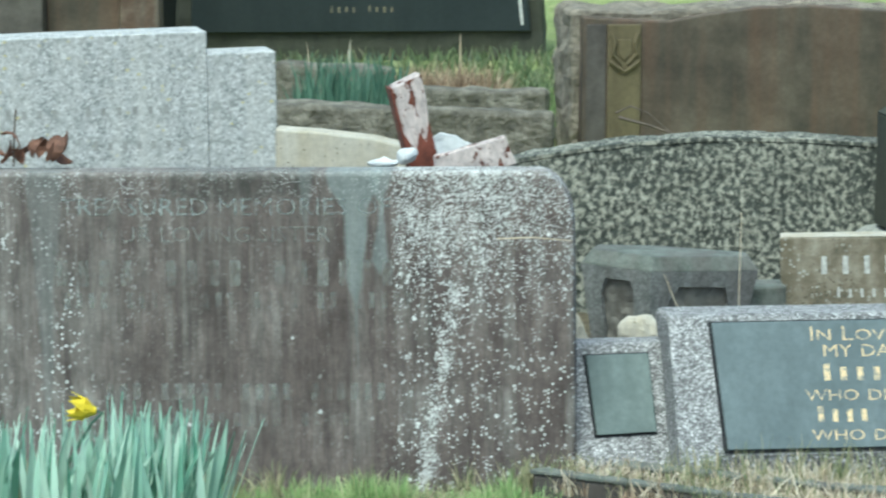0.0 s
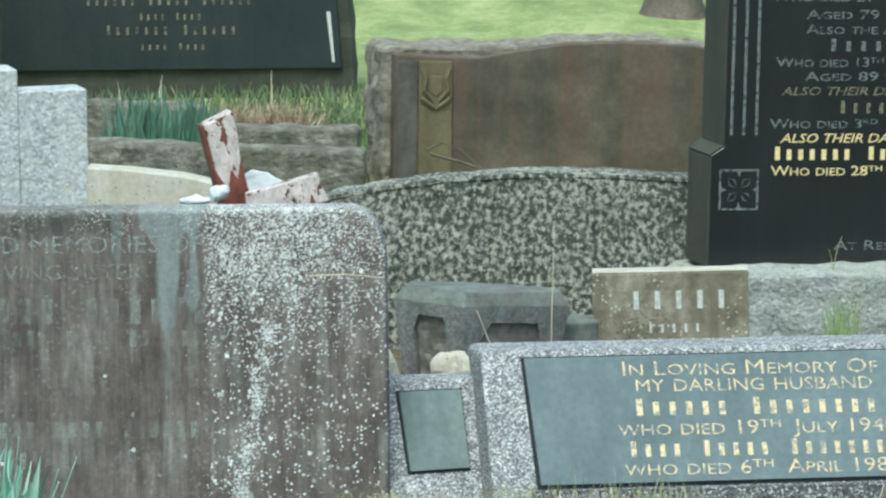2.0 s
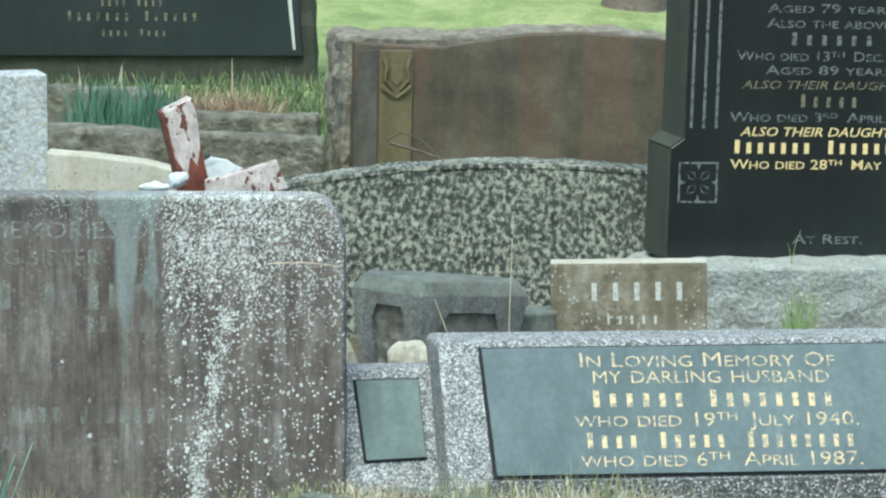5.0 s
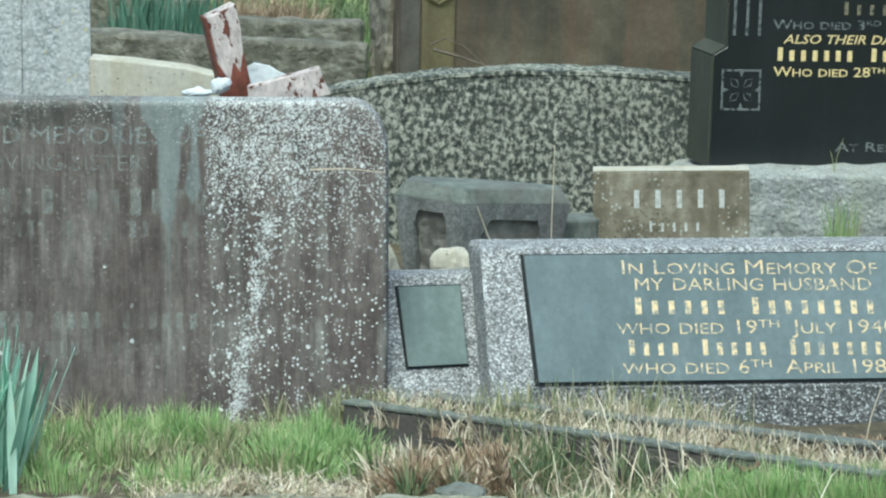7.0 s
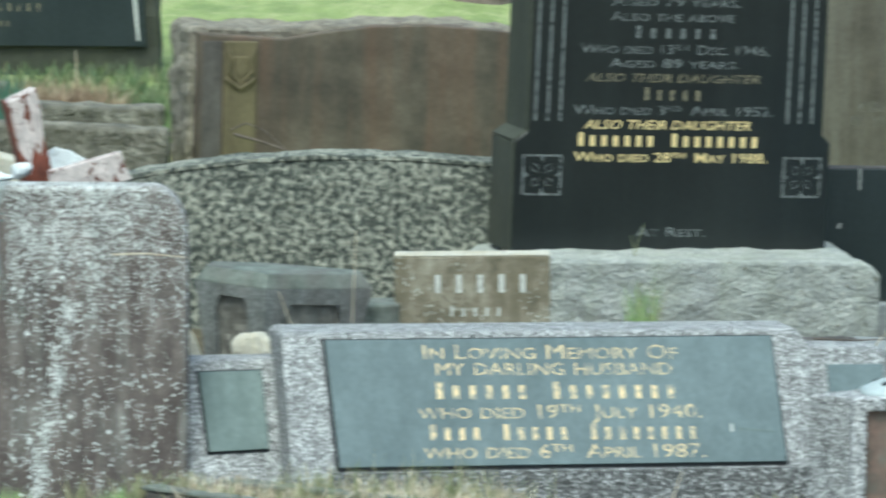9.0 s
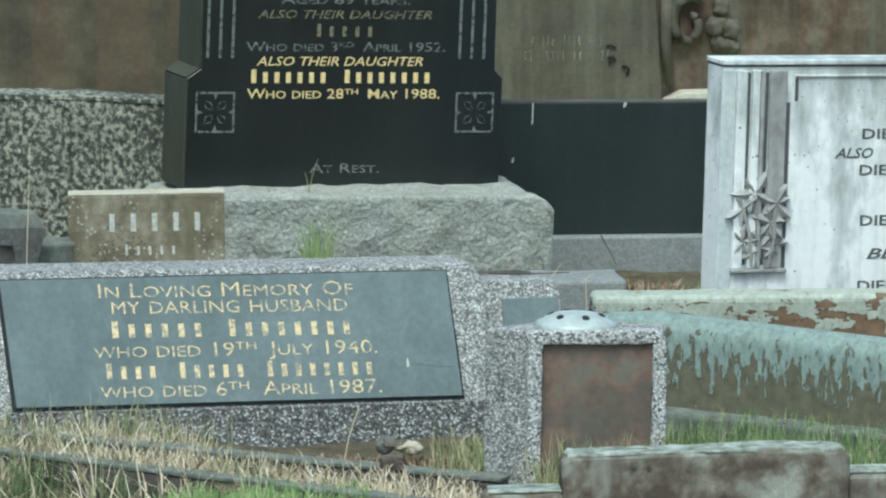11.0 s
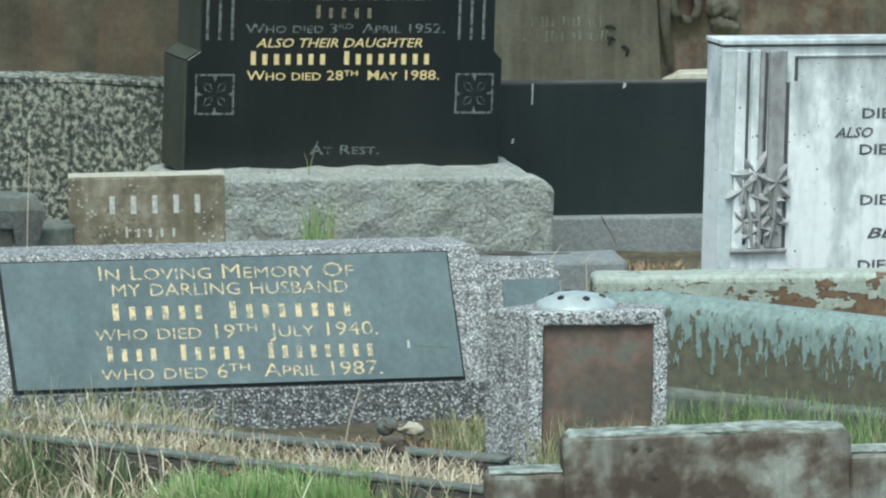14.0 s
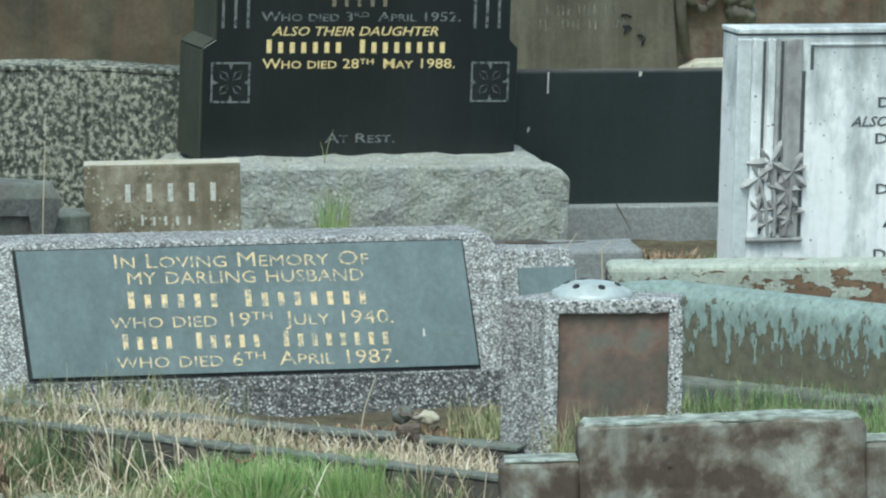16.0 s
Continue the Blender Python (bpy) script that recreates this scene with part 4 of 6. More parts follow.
def tan_headstone():
    t = thing("tan_headstone", (1.5, 19.0, 0.26), label="tan sandstone headstone with carved scroll border and dark runs", category="headstone")
    part("tablet", slab_bm([(-0.5, -0.2), (0.37, -0.2), (0.345, 0.25), (0.30, 0.75), (0.1, 0.95), (-0.5, 0.95)], 0, 0.15, 0.006), tan_stone, t)
    part("border_back", slab_bm([(0.33, -0.2), (0.60, -0.2), (0.60, 0.36), (0.51, 0.37), (0.50, 0.55), (0.33, 0.55)], 0.03, 0.15, 0.006), red_brown, t)
    part("capital", box_bm(0.35, 0.52, 0.0, 0.04, 0.395, 0.43, 0.006), tan_stone, t)
    part("capital", box_bm(0.345, 0.525, -0.005, 0.04, 0.445, 0.52, 0.008), tan_stone, t)
    pts = [(0.45 + 0.075 * (1 - k / 26) * math.cos(0.35 * k + 1.0), 0.0, 0.26 + 0.10 * (1 - k / 26) * math.sin(0.35 * k + 1.0)) for k in range(20)]
    part("carved_scroll", tube_bm(pts, 0.022, 8, 0.6), tan_stone, t, smooth=True)
    part("carved_rib", tube_bm([(0.375, 0.0, 0.35), (0.37, 0.0, 0.2), (0.385, 0.0, 0.05)], 0.022, 8, 0.7), tan_stone, t, smooth=True)
    for cx, cz, r in ((0.555, 0.315, 0.03), (0.545, 0.25, 0.036), (0.585, 0.24, 0.038), (0.56, 0.19, 0.036), (0.6, 0.18, 0.03)):
        bm = bmesh.new()
        bmesh.ops.create_icosphere(bm, subdivisions=3, radius=r, matrix=Matrix.Translation((cx, 0.0, cz)))
        part("carved_fruit", roughen(bm, 0.1, 0.014, 45, cx * 9), tan_stone, t, smooth=True)
    # short dark marks on the face
    for x0, z0, x1, z1 in ((0.165, 0.185, 0.2, 0.178), (0.19, 0.15, 0.175, 0.12), (0.17, 0.145, 0.2, 0.138), (0.22, 0.115, 0.245, 0.105), (0.245, 0.105, 0.235, 0.08)):
        part("dark_mark", tube_bm([(x0, -0.004, z0), ((x0 + x1) / 2, -0.008, (z0 + z1) / 2 + 0.006), (x1, -0.004, z1)], 0.005, 5, 0.6), black_gap, t)
    part("white_ledge", slab_bm([(0.36, 0.0), (0.6, 0.0), (0.6, 0.035), (0.42, 0.03)], -0.08, 0.05, 0.003), cream_stone, t, "pale broken ledge")
    return t


tan_back = tan_headstone()


def gabled_headstone():
    t = thing("gabled_headstone", (2.1, 20.0, 0.3), label="red-brown headstone with a pale sloping coping", category="headstone")
    part("tablet", slab_bm([(0.0, -0.2), (0.9, -0.2), (0.9, 0.40), (0.0, 0.235)], 0, 0.15, 0.005), red_brown, t)
    part("coping", slab_bm([(-0.01, 0.237), (0.9, 0.402), (0.9, 0.425), (-0.01, 0.26)], -0.02, 0.17, 0.004), cream_stone, t, "pale stone coping")
    # added dark slab in place of the dark green shade behind
    t = thing("far_dark_backdrop", (2.5, 21.6, 0.4), label="dark slab standing in for shaded greenery far back", category="headstone")
    part("tablet", box_bm(-0.6, 0.6, 0, 0.15, -0.1, 0.9, 0.006), black_granite, t)


gabled_headstone()


def far_left_stones():
    # the last row is an added slab that darkens the gap between stones
    rows = (("grey_brown_headstone", -3.5, -2.887, 20.5, kerb_dark, "plain grey-brown upright headstone"), ("brown_headstone", -2.885, -2.61, 20.6, brown_stone, "plain dark brown upright headstone"),
            ("stone_pillar", -2.60, -2.455, 20.5, red_brown, "red-brown square stone pillar"), ("black_headstone", -2.62, -2.44, 21.4, black_granite, "narrow dark slab added to fill a black gap"))
    for name, x0, x1, y, mat, label in rows:
        t = thing(name, ((x0 + x1) / 2, y, 0.3), label=label, category="headstone")
        h = (x1 - x0) / 2
        part("tablet", box_bm(-h, h, 0, 0.14, -0.1, 0.8, 0.008), mat, t)


far_left_stones()


def far_trunk():
    t = thing("tree_trunk", (0.14, 22.95, 0.5), label="foot of a brown tree trunk on the lawn", category="tree")
    bm = bmesh.new()
    rings = []
    for z, r in ((-0.1, 0.17), (0.0, 0.125), (0.06, 0.105), (0.3, 0.1), (0.8, 0.095)):
        rings.append([bm.verts.new((r * (1 + 0.12 * math.sin(3 * a + z)) * math.cos(a), r * (1 + 0.12 * math.cos(2 * a)) * math.sin(a), z)) for a in [math.tau * k / 16 for k in range(16)]])
    for a, b in zip(rings, rings[1:]):
        for k in range(16):
            bm.faces.new((a[k], a[(k + 1) % 16], b[(k + 1) % 16], b[k]))
    bm.faces.new(rings[-1])
    part("trunk", bm, bark, t, smooth=True)


far_trunk()


def fore_headstone():
    t = thing("concrete_headstone", (0.949, 11.8, 0.0), (0, -0.9, 0), "stained concrete headstone with lower shoulders and mossy pale top", "headstone")
    wob = [(0.62, 0.329), (0.608, 0.341), (0.45, 0.347), (0.3, 0.343), (0.15, 0.341), (0.02, 0.340), (0.003, 0.33)]
    part("tablet", roughen(slab_bm([(0, -0.1), (0.62, -0.1)] + wob, 0, 0.09, 0.008), 0.03, 0.004, 14, 4.0), fore_stone, t)
    part("top_crust", roughen(slab_bm([(0.61, 0.338), (0.606, 0.345), (0.45, 0.352), (0.3, 0.347), (0.15, 0.345), (0.02, 0.344), (0.012, 0.336)], 0.002, 0.085, 0.003), 0.02, 0.003, 40, 1.0), cap_lichen, t, "pale green lichen crust")
    part("shoulder", roughen(box_bm(-0.165, 0.005, 0.01, 0.09, -0.1, 0.262, 0.012, 2), 0.03, 0.004, 14, 2.0), fore_stone, t)
    part("shoulder_crust", roughen(box_bm(-0.155, 0.002, 0.012, 0.088, 0.261, 0.267, 0.002, 1), 0.02, 0.002, 40, 3.0), cap_lichen, t)
    part("shoulder", roughen(box_bm(0.615, 0.82, 0.01, 0.09, -0.1, 0.288, 0.012, 2), 0.03, 0.004, 14, 6.0), fore_stone, t)
    part("shoulder_crust", roughen(box_bm(0.62, 0.81, 0.012, 0.088, 0.287, 0.293, 0.002, 1), 0.02, 0.002, 40, 8.0), cap_lichen, t)
    # a few drilled holes
    for x, z in ((0.155, 0.316), (0.187, 0.313), (0.198, 0.252), (0.198, 0.212)):
        bm = bmesh.new()
        bmesh.ops.create_cone(bm, cap_ends=True, segments=10, radius1=0.0055, radius2=0.0055, depth=0.008, matrix=pose(x, 0.001, z, 90))
        part("drilled_hole", bm, kerb_dark, t)


fore_headstone()


def flower_block():
    t = thing("flower_block", (0.977, 13.18, 0.0), (0, 0.5, 4), "square exposed-aggregate flower block with reddish sunk panel", "flower holder")
    w, h = 0.328, 0.392
    bm = bmesh.new()
    plan = [(0.0, 0.03), (w, 0.03), (w + 0.02, 0.12), (0.1, 0.21), (-0.10, 0.085)]
    f = bm.faces.new([bm.verts.new((x, y, -0.08)) for x, y in plan])
    r = bmesh.ops.extrude_face_region(bm, geom=[f])
    bmesh.ops.translate(bm, vec=(0, 0, h + 0.076), verts=[v for v in r["geom"] if isinstance(v, bmesh.types.BMVert)])
    bmesh.ops.bevel(bm, geom=bm.edges[:], offset=0.008, segments=2, affect="EDGES", profile=0.5)
    part("body", bm, aggregate, t)
    part("frame_side", roughen(slab_bm([(-0.004, -0.08), (0.028, -0.08), (0.030, h), (0.004, h), (-0.006, h - 0.012)], 0.0, 0.04, 0.005), 0.03, 0.003, 40, 1.0), aggregate_light, t)
    part("frame_side", roughen(slab_bm([(w - 0.032, -0.08), (w + 0.002, -0.08), (w + 0.002, h - 0.03), (w - 0.012, h - 0.006), (w - 0.032, h)], 0.0, 0.04, 0.005), 0.03, 0.003, 40, 2.0), aggregate_light, t)
    part("frame_top", roughen(box_bm(0.026, w - 0.028, 0.001, 0.04, h - 0.034, h - 0.001, 0.005), 0.03, 0.003, 40, 3.0), aggregate_light, t)
    part("panel", box_bm(0.026, w - 0.03, 0.014, 0.035, -0.08, h - 0.03, 0.002), rust_plate, t, "reddish stained stone panel")
    bm = bmesh.new()
    prof = [(0.0, 0.03), (0.035, 0.029), (0.058, 0.025), (0.076, 0.017), (0.086, 0.009), (0.097, 0.006), (0.097, -0.004)]
    rings = [[bm.verts.new((r * math.cos(math.tau * k / 32), r * math.sin(math.tau * k / 32), z)) for k in range(32)] for r, z in prof[1:]]
    top = bm.verts.new((0, 0, 0.03))
    for k in range(32):
        bm.faces.new((top, rings[0][k], rings[0][(k + 1) % 32]))
        for a, b in zip(rings, rings[1:]):
            bm.faces.new((a[k], b[k], b[(k + 1) % 32], a[(k + 1) % 32]))
    bmesh.ops.translate(bm, vec=(0.125, 0.105, h), verts=bm.verts)
    lid = part("lid", bm, zinc, t, "domed perforated grey-green metal lid", True)
    for k in range(6):
        a = math.tau * k / 6 + 0.75
        bm = bmesh.new()
        bmesh.ops.create_cone(bm, cap_ends=True, segments=12, radius1=0.009, radius2=0.009, depth=0.003, matrix=pose(0.125 + 0.062 * math.cos(a), 0.105 + 0.062 * math.sin(a), h + 0.0238, -28 * math.sin(a), 28 * math.cos(a)))
        part("hole", bm, black_gap, lid)


flower_block()


def bar(name, a, b, width, height, mat, label, category="kerb", cut=0.06, amount=0.006, bevel=0.015, cap=None, parts=1):
    """A kerb from a to b (its front top edge), as one stone or a row of them."""
    a, b = Vector(a), Vector(b)
    d = b - a
    yaw = math.degrees(math.atan2(d.y, d.x))
    dip = -math.degrees(math.asin(d.z / d.length))
    t = thing(name, a, (0, dip, yaw), label, category, name.replace("_", " ") + "s")
    n = d.length / parts
    for k in range(parts):
        bm = box_bm(k * n + 0.002, (k + 1) * n - 0.002, 0, width, -height, 0, bevel, 2)
        part("stone", roughen(bm, cut, amount, 10, k + a.x) if amount else bm, mat, t)
    # cap: a thin top strip in a colour other than the faces
    if cap:
        bm = box_bm(0.002, d.length, -0.003, width * 0.95, -0.006, 0.004, 0.002, 1)
        part("top_crust", roughen(bm, 0.05, 0.003, 18, 1.0), cap, t, "paler kerb top")
    return t


bar("grave_kerb", (-0.745, 13.775, 0.06), (0.845, 12.66, 0.06), 0.05, 0.2, kerb_dark, "low grey-green concrete grave kerb", cap=kerb_grey, amount=0.003)
bar("grave_kerb", (-0.55, 13.86, 0.06), (0.9, 13.04, 0.06), 0.06, 0.2, kerb_dark, "low grey-green concrete grave kerb beside the memorial", cap=kerb_grey, amount=0.003)
bar("front_kerb", (-1.9, 12.83, -0.03), (-0.30, 12.83, -0.008), 0.12, 0.25, front_moss, "mossy worn stone kerb edging the grass", cut=0.04, amount=0.012)
bar("front_kerb", (-0.27, 12.80, -0.008), (0.9, 12.72, -0.03), 0.12, 0.25, front_moss, "mossy worn stone kerb edging the grass", cut=0.04, amount=0.012)
bar("back_kerb", (-2.4, 18.15, 0.52), (-0.89, 18.15, 0.462), 0.14, 0.4, kerb_stone, "rough grey-brown stone kerb", cut=0.03, amount=0.011)
bar("back_kerb", (-1.75, 18.85, 0.475), (-0.95, 18.85, 0.458), 0.12, 0.4, kerb_stone, "rough grey-brown stone kerb", cut=0.03, amount=0.011)
bar("back_kerb", (-2.3, 19.3, 0.54), (-1.5, 19.25, 0.49), 0.12, 0.4, kerb_stone, "rough grey-brown stone kerb", cut=0.03, amount=0.011)


def green_kerb():
    t = thing("painted_kerb", (1.20, 14.05, 0.122), (0, 0.9, -36), "raised grave kerb in flaking green paint with rounded coping", "kerb")
    bm = bmesh.new()
    prof = [(0.0, -0.25), (0.0, 0.135), (0.006, 0.16), (0.025, 0.182), (0.05, 0.192), (0.08, 0.188), (0.10, 0.17), (0.11, 0.13), (0.11, -0.25)]
    n = 24
    rings = [[bm.verts.new((1.1 * i / n, y, z - 0.02 * (1 - min(1, i / 3)))) for y, z in prof] for i in range(n + 1)]
    for a, b in zip(rings, rings[1:]):
        for k in range(len(prof) - 1):
            bm.faces.new((a[k], b[k], b[k + 1], a[k + 1]))
    bm.faces.new(rings[0])
    bm.faces.new(rings[-1][::-1])
    part("kerb_stone", bm, green_paint, t, smooth=True)
    foot = roughen(box_bm(0.05, 1.1, -0.09, 0.0, -0.2, -0.042, 0.01), 0.06, 0.003, 16, 4.0)
    for v in foot.verts:
        v.co.z += 0.022 * v.co.x
    part("foot_strip", foot, kerb_grey, t, "low green-stained foot strip")
    t = thing("painted_plinth", (1.30, 15.2, 0.0), (0, 0, 0), "kerb in flaking pale green paint over red-brown stone", "kerb")
    part("kerb_stone", roughen(box_bm(0, 1.1, 0, 0.13, -0.15, 0.166, 0.02, 3), 0.06, 0.004, 14, 5.0), pale_paint, t)


green_kerb()

# ---------------- lettering ----------------


def letters_mesh(text, slant=0.0, bold=0.0):
    cu = bpy.data.curves.new("line", "FONT")
    cu.body, cu.extrude, cu.resolution_u, cu.small_caps_scale = text, 0.02, 2, 0.78
    cu.shear = slant
    cu.offset = bold
    for i, ch in enumerate(text):
        if ch.islower():
            cu.body_format[i].use_small_caps = True
    tmp = new("line", cu)
    deps = bpy.context.evaluated_depsgraph_get()
    me = bpy.data.meshes.new_from_object(tmp.evaluated_get(deps))
    bpy.data.objects.remove(tmp)
    bpy.data.curves.remove(cu)
    return me


def lettering(parent, text, cx, z, width, height, mat, slant=0.0, y=0.0, lean=0.0, tilt=0.0, bold=0.0, name="inscription"):
    """A line of capitals and small capitals on an upright face, by its middle, foot, width and capital height."""
    me = letters_mesh(text, slant, bold)
    # ordinals stand small and raised
    for k in range(1, len(text) - 1):
        if text[k - 1].isdigit() and text[k:k + 2] in ("th", "rd", "st"):
            ends = []
            for head in (text[:k], text[:k + 2]):
                m = letters_mesh(head, slant, bold)
                ends.append(max(v.co.x for v in m.vertices))
                bpy.data.meshes.remove(m)
            for v in me.vertices:
                if ends[0] + 0.002 < v.co.x < ends[1] + 0.002:
                    v.co.x = ends[0] + (v.co.x - ends[0]) * 0.82
                    v.co.y = v.co.y * 0.72 + 0.3
    xs = [v.co.x for v in me.vertices]
    top = max(v.co.y for v in me.vertices)
    x0, x1 = min(xs), max(xs)
    for v in me.vertices:
        px = cx + ((v.co.x - x0) / (x1 - x0) - 0.5) * width
        pz = z + v.co.y / top * height + tilt * (px - cx)
        v.co = (px, y - 0.0006 - 0.0006 * (v.co.z > 0) + lean * pz, pz)
    me.materials.clear()
    me.materials.append(mat)
    me.name = name
    ob = new(name, me)
    ob.parent = parent
    return tagged(ob, kind="stuff")


def bars(parent, words, cx, z, width, height, mat, y=0.0, lean=0.0, tilt=0.0, fill=0.5, name="worn_inscription", small=0.8):
    """A line that is not spelt out: upright bars of the lettering's size and colour, grouped as its words are."""
    slots = sum(words) + 1.1 * (len(words) - 1)
    step = width / slots
    bm = bmesh.new()
    x = cx - width / 2
    for n in words:
        for k in range(n):
            h = height if k == 0 else height * small
            a, b = x + step * (0.5 - fill / 2), x + step * (0.5 + fill / 2)
            ya = y - 0.0012
            ring = []
            for px, pz in ((a, z), (b, z), (b, z + h), (a, z + h)):
                pz += tilt * (px - cx)
                ring.append(bm.verts.new((px, ya + lean * pz, pz)))
            f = bm.faces.new(ring)
            r = bmesh.ops.extrude_face_region(bm, geom=[f])
            bmesh.ops.translate(bm, vec=(0, 0.001, 0), verts=[v for v in r["geom"] if isinstance(v, bmesh.types.BMVert)])
            x += step
        x += step * 1.1
    return tagged(part(name, bm, mat, parent), kind="stuff")


# blue-grey plaque
for text, cx, z, w, h in (("In Loving Memory Of", 0.586, 0.330, 0.675, 0.034), ("my darling husband", 0.592, 0.291, 0.625, 0.029), ("who died 19th July 1940.", 0.598, 0.187, 0.750, 0.033), ("who died 6th April 1987.", 0.602, 0.092, 0.743, 0.033)):
    lettering(memorial, text, cx, z, w, h, gold, y=-0.010, lean=0.5, bold=-0.006)
bars(memorial, (6, 8), 0.59, 0.234, 0.657, 0.040, gold, -0.010, 0.5, fill=0.36)
bars(memorial, (4, 5, 8), 0.602, 0.136, 0.726, 0.037, gold, -0.010, 0.5, fill=0.36)

# black headstone
for text, cx, z, w, h, mat, slant in (("Who died 21st Dec. 19", 0.40, 0.790, 0.56, 0.027, silver, 0), ("Aged 79 years.", 0.43, 0.738, 0.405, 0.027, silver, 0), ("Also the above", 0.421, 0.693, 0.386, 0.028, silver, 0), ("Who died 13th Dec. 1946,", 0.434, 0.595, 0.591, 0.029, silver, 0),
                                      ("Aged 89 years.", 0.432, 0.554, 0.407, 0.027, silver, 0), ("ALSO THEIR DAUGHTER", 0.43, 0.511, 0.547, 0.025, dull_gold, 0.25), ("Who died 3rd April 1952.", 0.437, 0.413, 0.626, 0.028, silver, 0), ("ALSO THEIR DAUGHTER", 0.419, 0.370, 0.522, 0.027, bright_gold, 0.25), ("Who died 28th May 1988.", 0.434, 0.272, 0.606, 0.029, bright_gold, 0), ("At Rest.", 0.444, 0.049, 0.219, 0.028, silver, 0)):
    lettering(black_stone, text, cx, z, w, h, mat, slant, bold=0.006)
bars(black_stone, (6, 6), 0.413, 0.828, 0.6, 0.040, silver, fill=0.3)
bars(black_stone, (6,), 0.432, 0.642, 0.28, 0.037, silver, fill=0.3)
bars(black_stone, (5,), 0.43, 0.457, 0.2, 0.038, dull_gold, fill=0.3)
bars(black_stone, (7, 8), 0.423, 0.318, 0.58, 0.040, bright_gold, fill=0.42)
bars(black_stone, (3, 4, 5), 0.43, 0.9, 0.5, 0.028, silver, fill=0.3)
bars(black_stone, (2, 6, 6, 2), 0.43, 0.96, 0.55, 0.028, silver, fill=0.3)

# red headstone, washed out
lettering(headstone_red, "TREASURED MEMORIES OF", 0.001, 0.674, 0.84, 0.044, ghost)
lettering(headstone_red, "OUR LOVING SISTER", -0.026, 0.606, 0.587, 0.040, ghost_faint)
bars(headstone_red, (4, 4, 6), -0.003, 0.494, 0.88, 0.066, ghost_faint, fill=0.5, small=1.0)
bars(headstone_red, (4, 4, 4, 4, 2, 5), 0.03, 0.436, 0.9, 0.042, ghost_faint, fill=0.5, small=1.0)
bars(headstone_red, (3, 5, 4, 6), 0.046, 0.203, 0.724, 0.042, ghost_faint, fill=0.55, small=1.0)
bars(headstone_red, (4, 6, 4), 0.04, 0.135, 0.55, 0.034, ghost_faint, fill=0.55, small=1.0)

# small tablet
bars(tablet, (5,), 0.022, 0.312, 0.29, 0.05, white_letter, fill=0.25, small=1.0)
bars(tablet, (5,), 0.008, 0.247, 0.16, 0.03, white_letter, fill=0.22)

# white headstone
for text, cx, z, w, slant in (("DIED", 0.44, 0.495, 0.129, 0), ("ALSO", 0.352, 0.441, 0.116, 0.3), ("DIED", 0.435, 0.392, 0.129, 0), ("DIED", 0.442, 0.248, 0.129, 0), ("BEL", 0.46, 0.153, 0.116, 0.3), ("DIED", 0.44, 0.061, 0.126, 0)):
    lettering(white_stone, text, cx, z, w, 0.029, lead, slant, bold=0.018)

# dark headstone behind
for words, cx, z, w, h, m in (((4, 4), -0.011, 0.353, 0.249, 0.028, dull_gold), ((6, 5, 6), -0.009, 0.29, 0.639, 0.036, dull_gold), ((4, 4), -0.004, 0.233, 0.245, 0.028, dull_gold), ((7, 6), -0.002, 0.178, 0.507, 0.037, dull_gold), ((4, 4), 0.004, 0.12, 0.256, 0.026, dull_gold)):
    bars(dark_back, words, cx, z, w, h, m, -0.020, fill=0.3)

# tan headstone: weathered lettering near its foot
faint_cut = washed_out("weathered_cut_letter", (0.3, 0.29, 0.25), 0.6)
for words, z, w in (((5, 4, 3), 0.185, 0.25), ((3, 4, 2, 4), 0.135, 0.3)):
    bars(tan_back, words, 0.03, z, w, 0.034, faint_cut, fill=0.5, small=1.0)

# pale granite headstone: shallow lettering that barely shows
for words, cx, z, w in (((4, 6), -0.35, 0.62, 0.5), ((5, 7), -0.33, 0.52, 0.55), ((3, 4, 5), -0.35, 0.43, 0.5)):
    bars(granite_stone, words, cx, z, w, 0.028, plain("cut_granite_letter", (0.36, 0.36, 0.34), 0.9), fill=0.3)

# ---------------- loose things on and behind the red headstone ----------------


def broken_cross():
    t = thing("broken_wooden_cross", (-1.005, 14.62, 0.5), (0, -13.5, 14), "broken wooden cross with peeling white paint over red wood", "cross")
    part("upright", roughen(slab_bm([(-0.035, -0.2), (0.038, -0.2), (0.034, 0.30), (0.048, 0.40), (0.05, 0.468), (-0.03, 0.45)], 0, 0.08, 0.004), 0.06, 0.003, 20, 1.0), old_paint, t)
    part("bare_side", box_bm(-0.0385, -0.0325, 0.002, 0.079, -0.2, 0.45, 0.001), bare_wood, t, "bare red-brown side")
    part("bare_foot", roughen(slab_bm([(-0.034, 0.1), (0.0395, 0.1), (0.0395, 0.34), (0.02, 0.29), (0.008, 0.32), (-0.012, 0.27), (-0.034, 0.33)], -0.0025, 0.0, 0), 0.05, 0.001, 30, 2.0), bare_wood, t, "bare red-brown wood where the paint has gone")
    t = thing("broken_wooden_plank", (-1.0, 14.5, 0.752), (0, -14, 8), "short broken plank with peeling pinkish white paint", "plank")
    part("board", roughen(slab_bm([(-0.04, -0.06), (0.182, -0.06), (0.172, 0.016), (-0.02, 0.014)], 0, 0.05, 0.004), 0.06, 0.004, 22, 4.0), old_paint, t)


broken_cross()


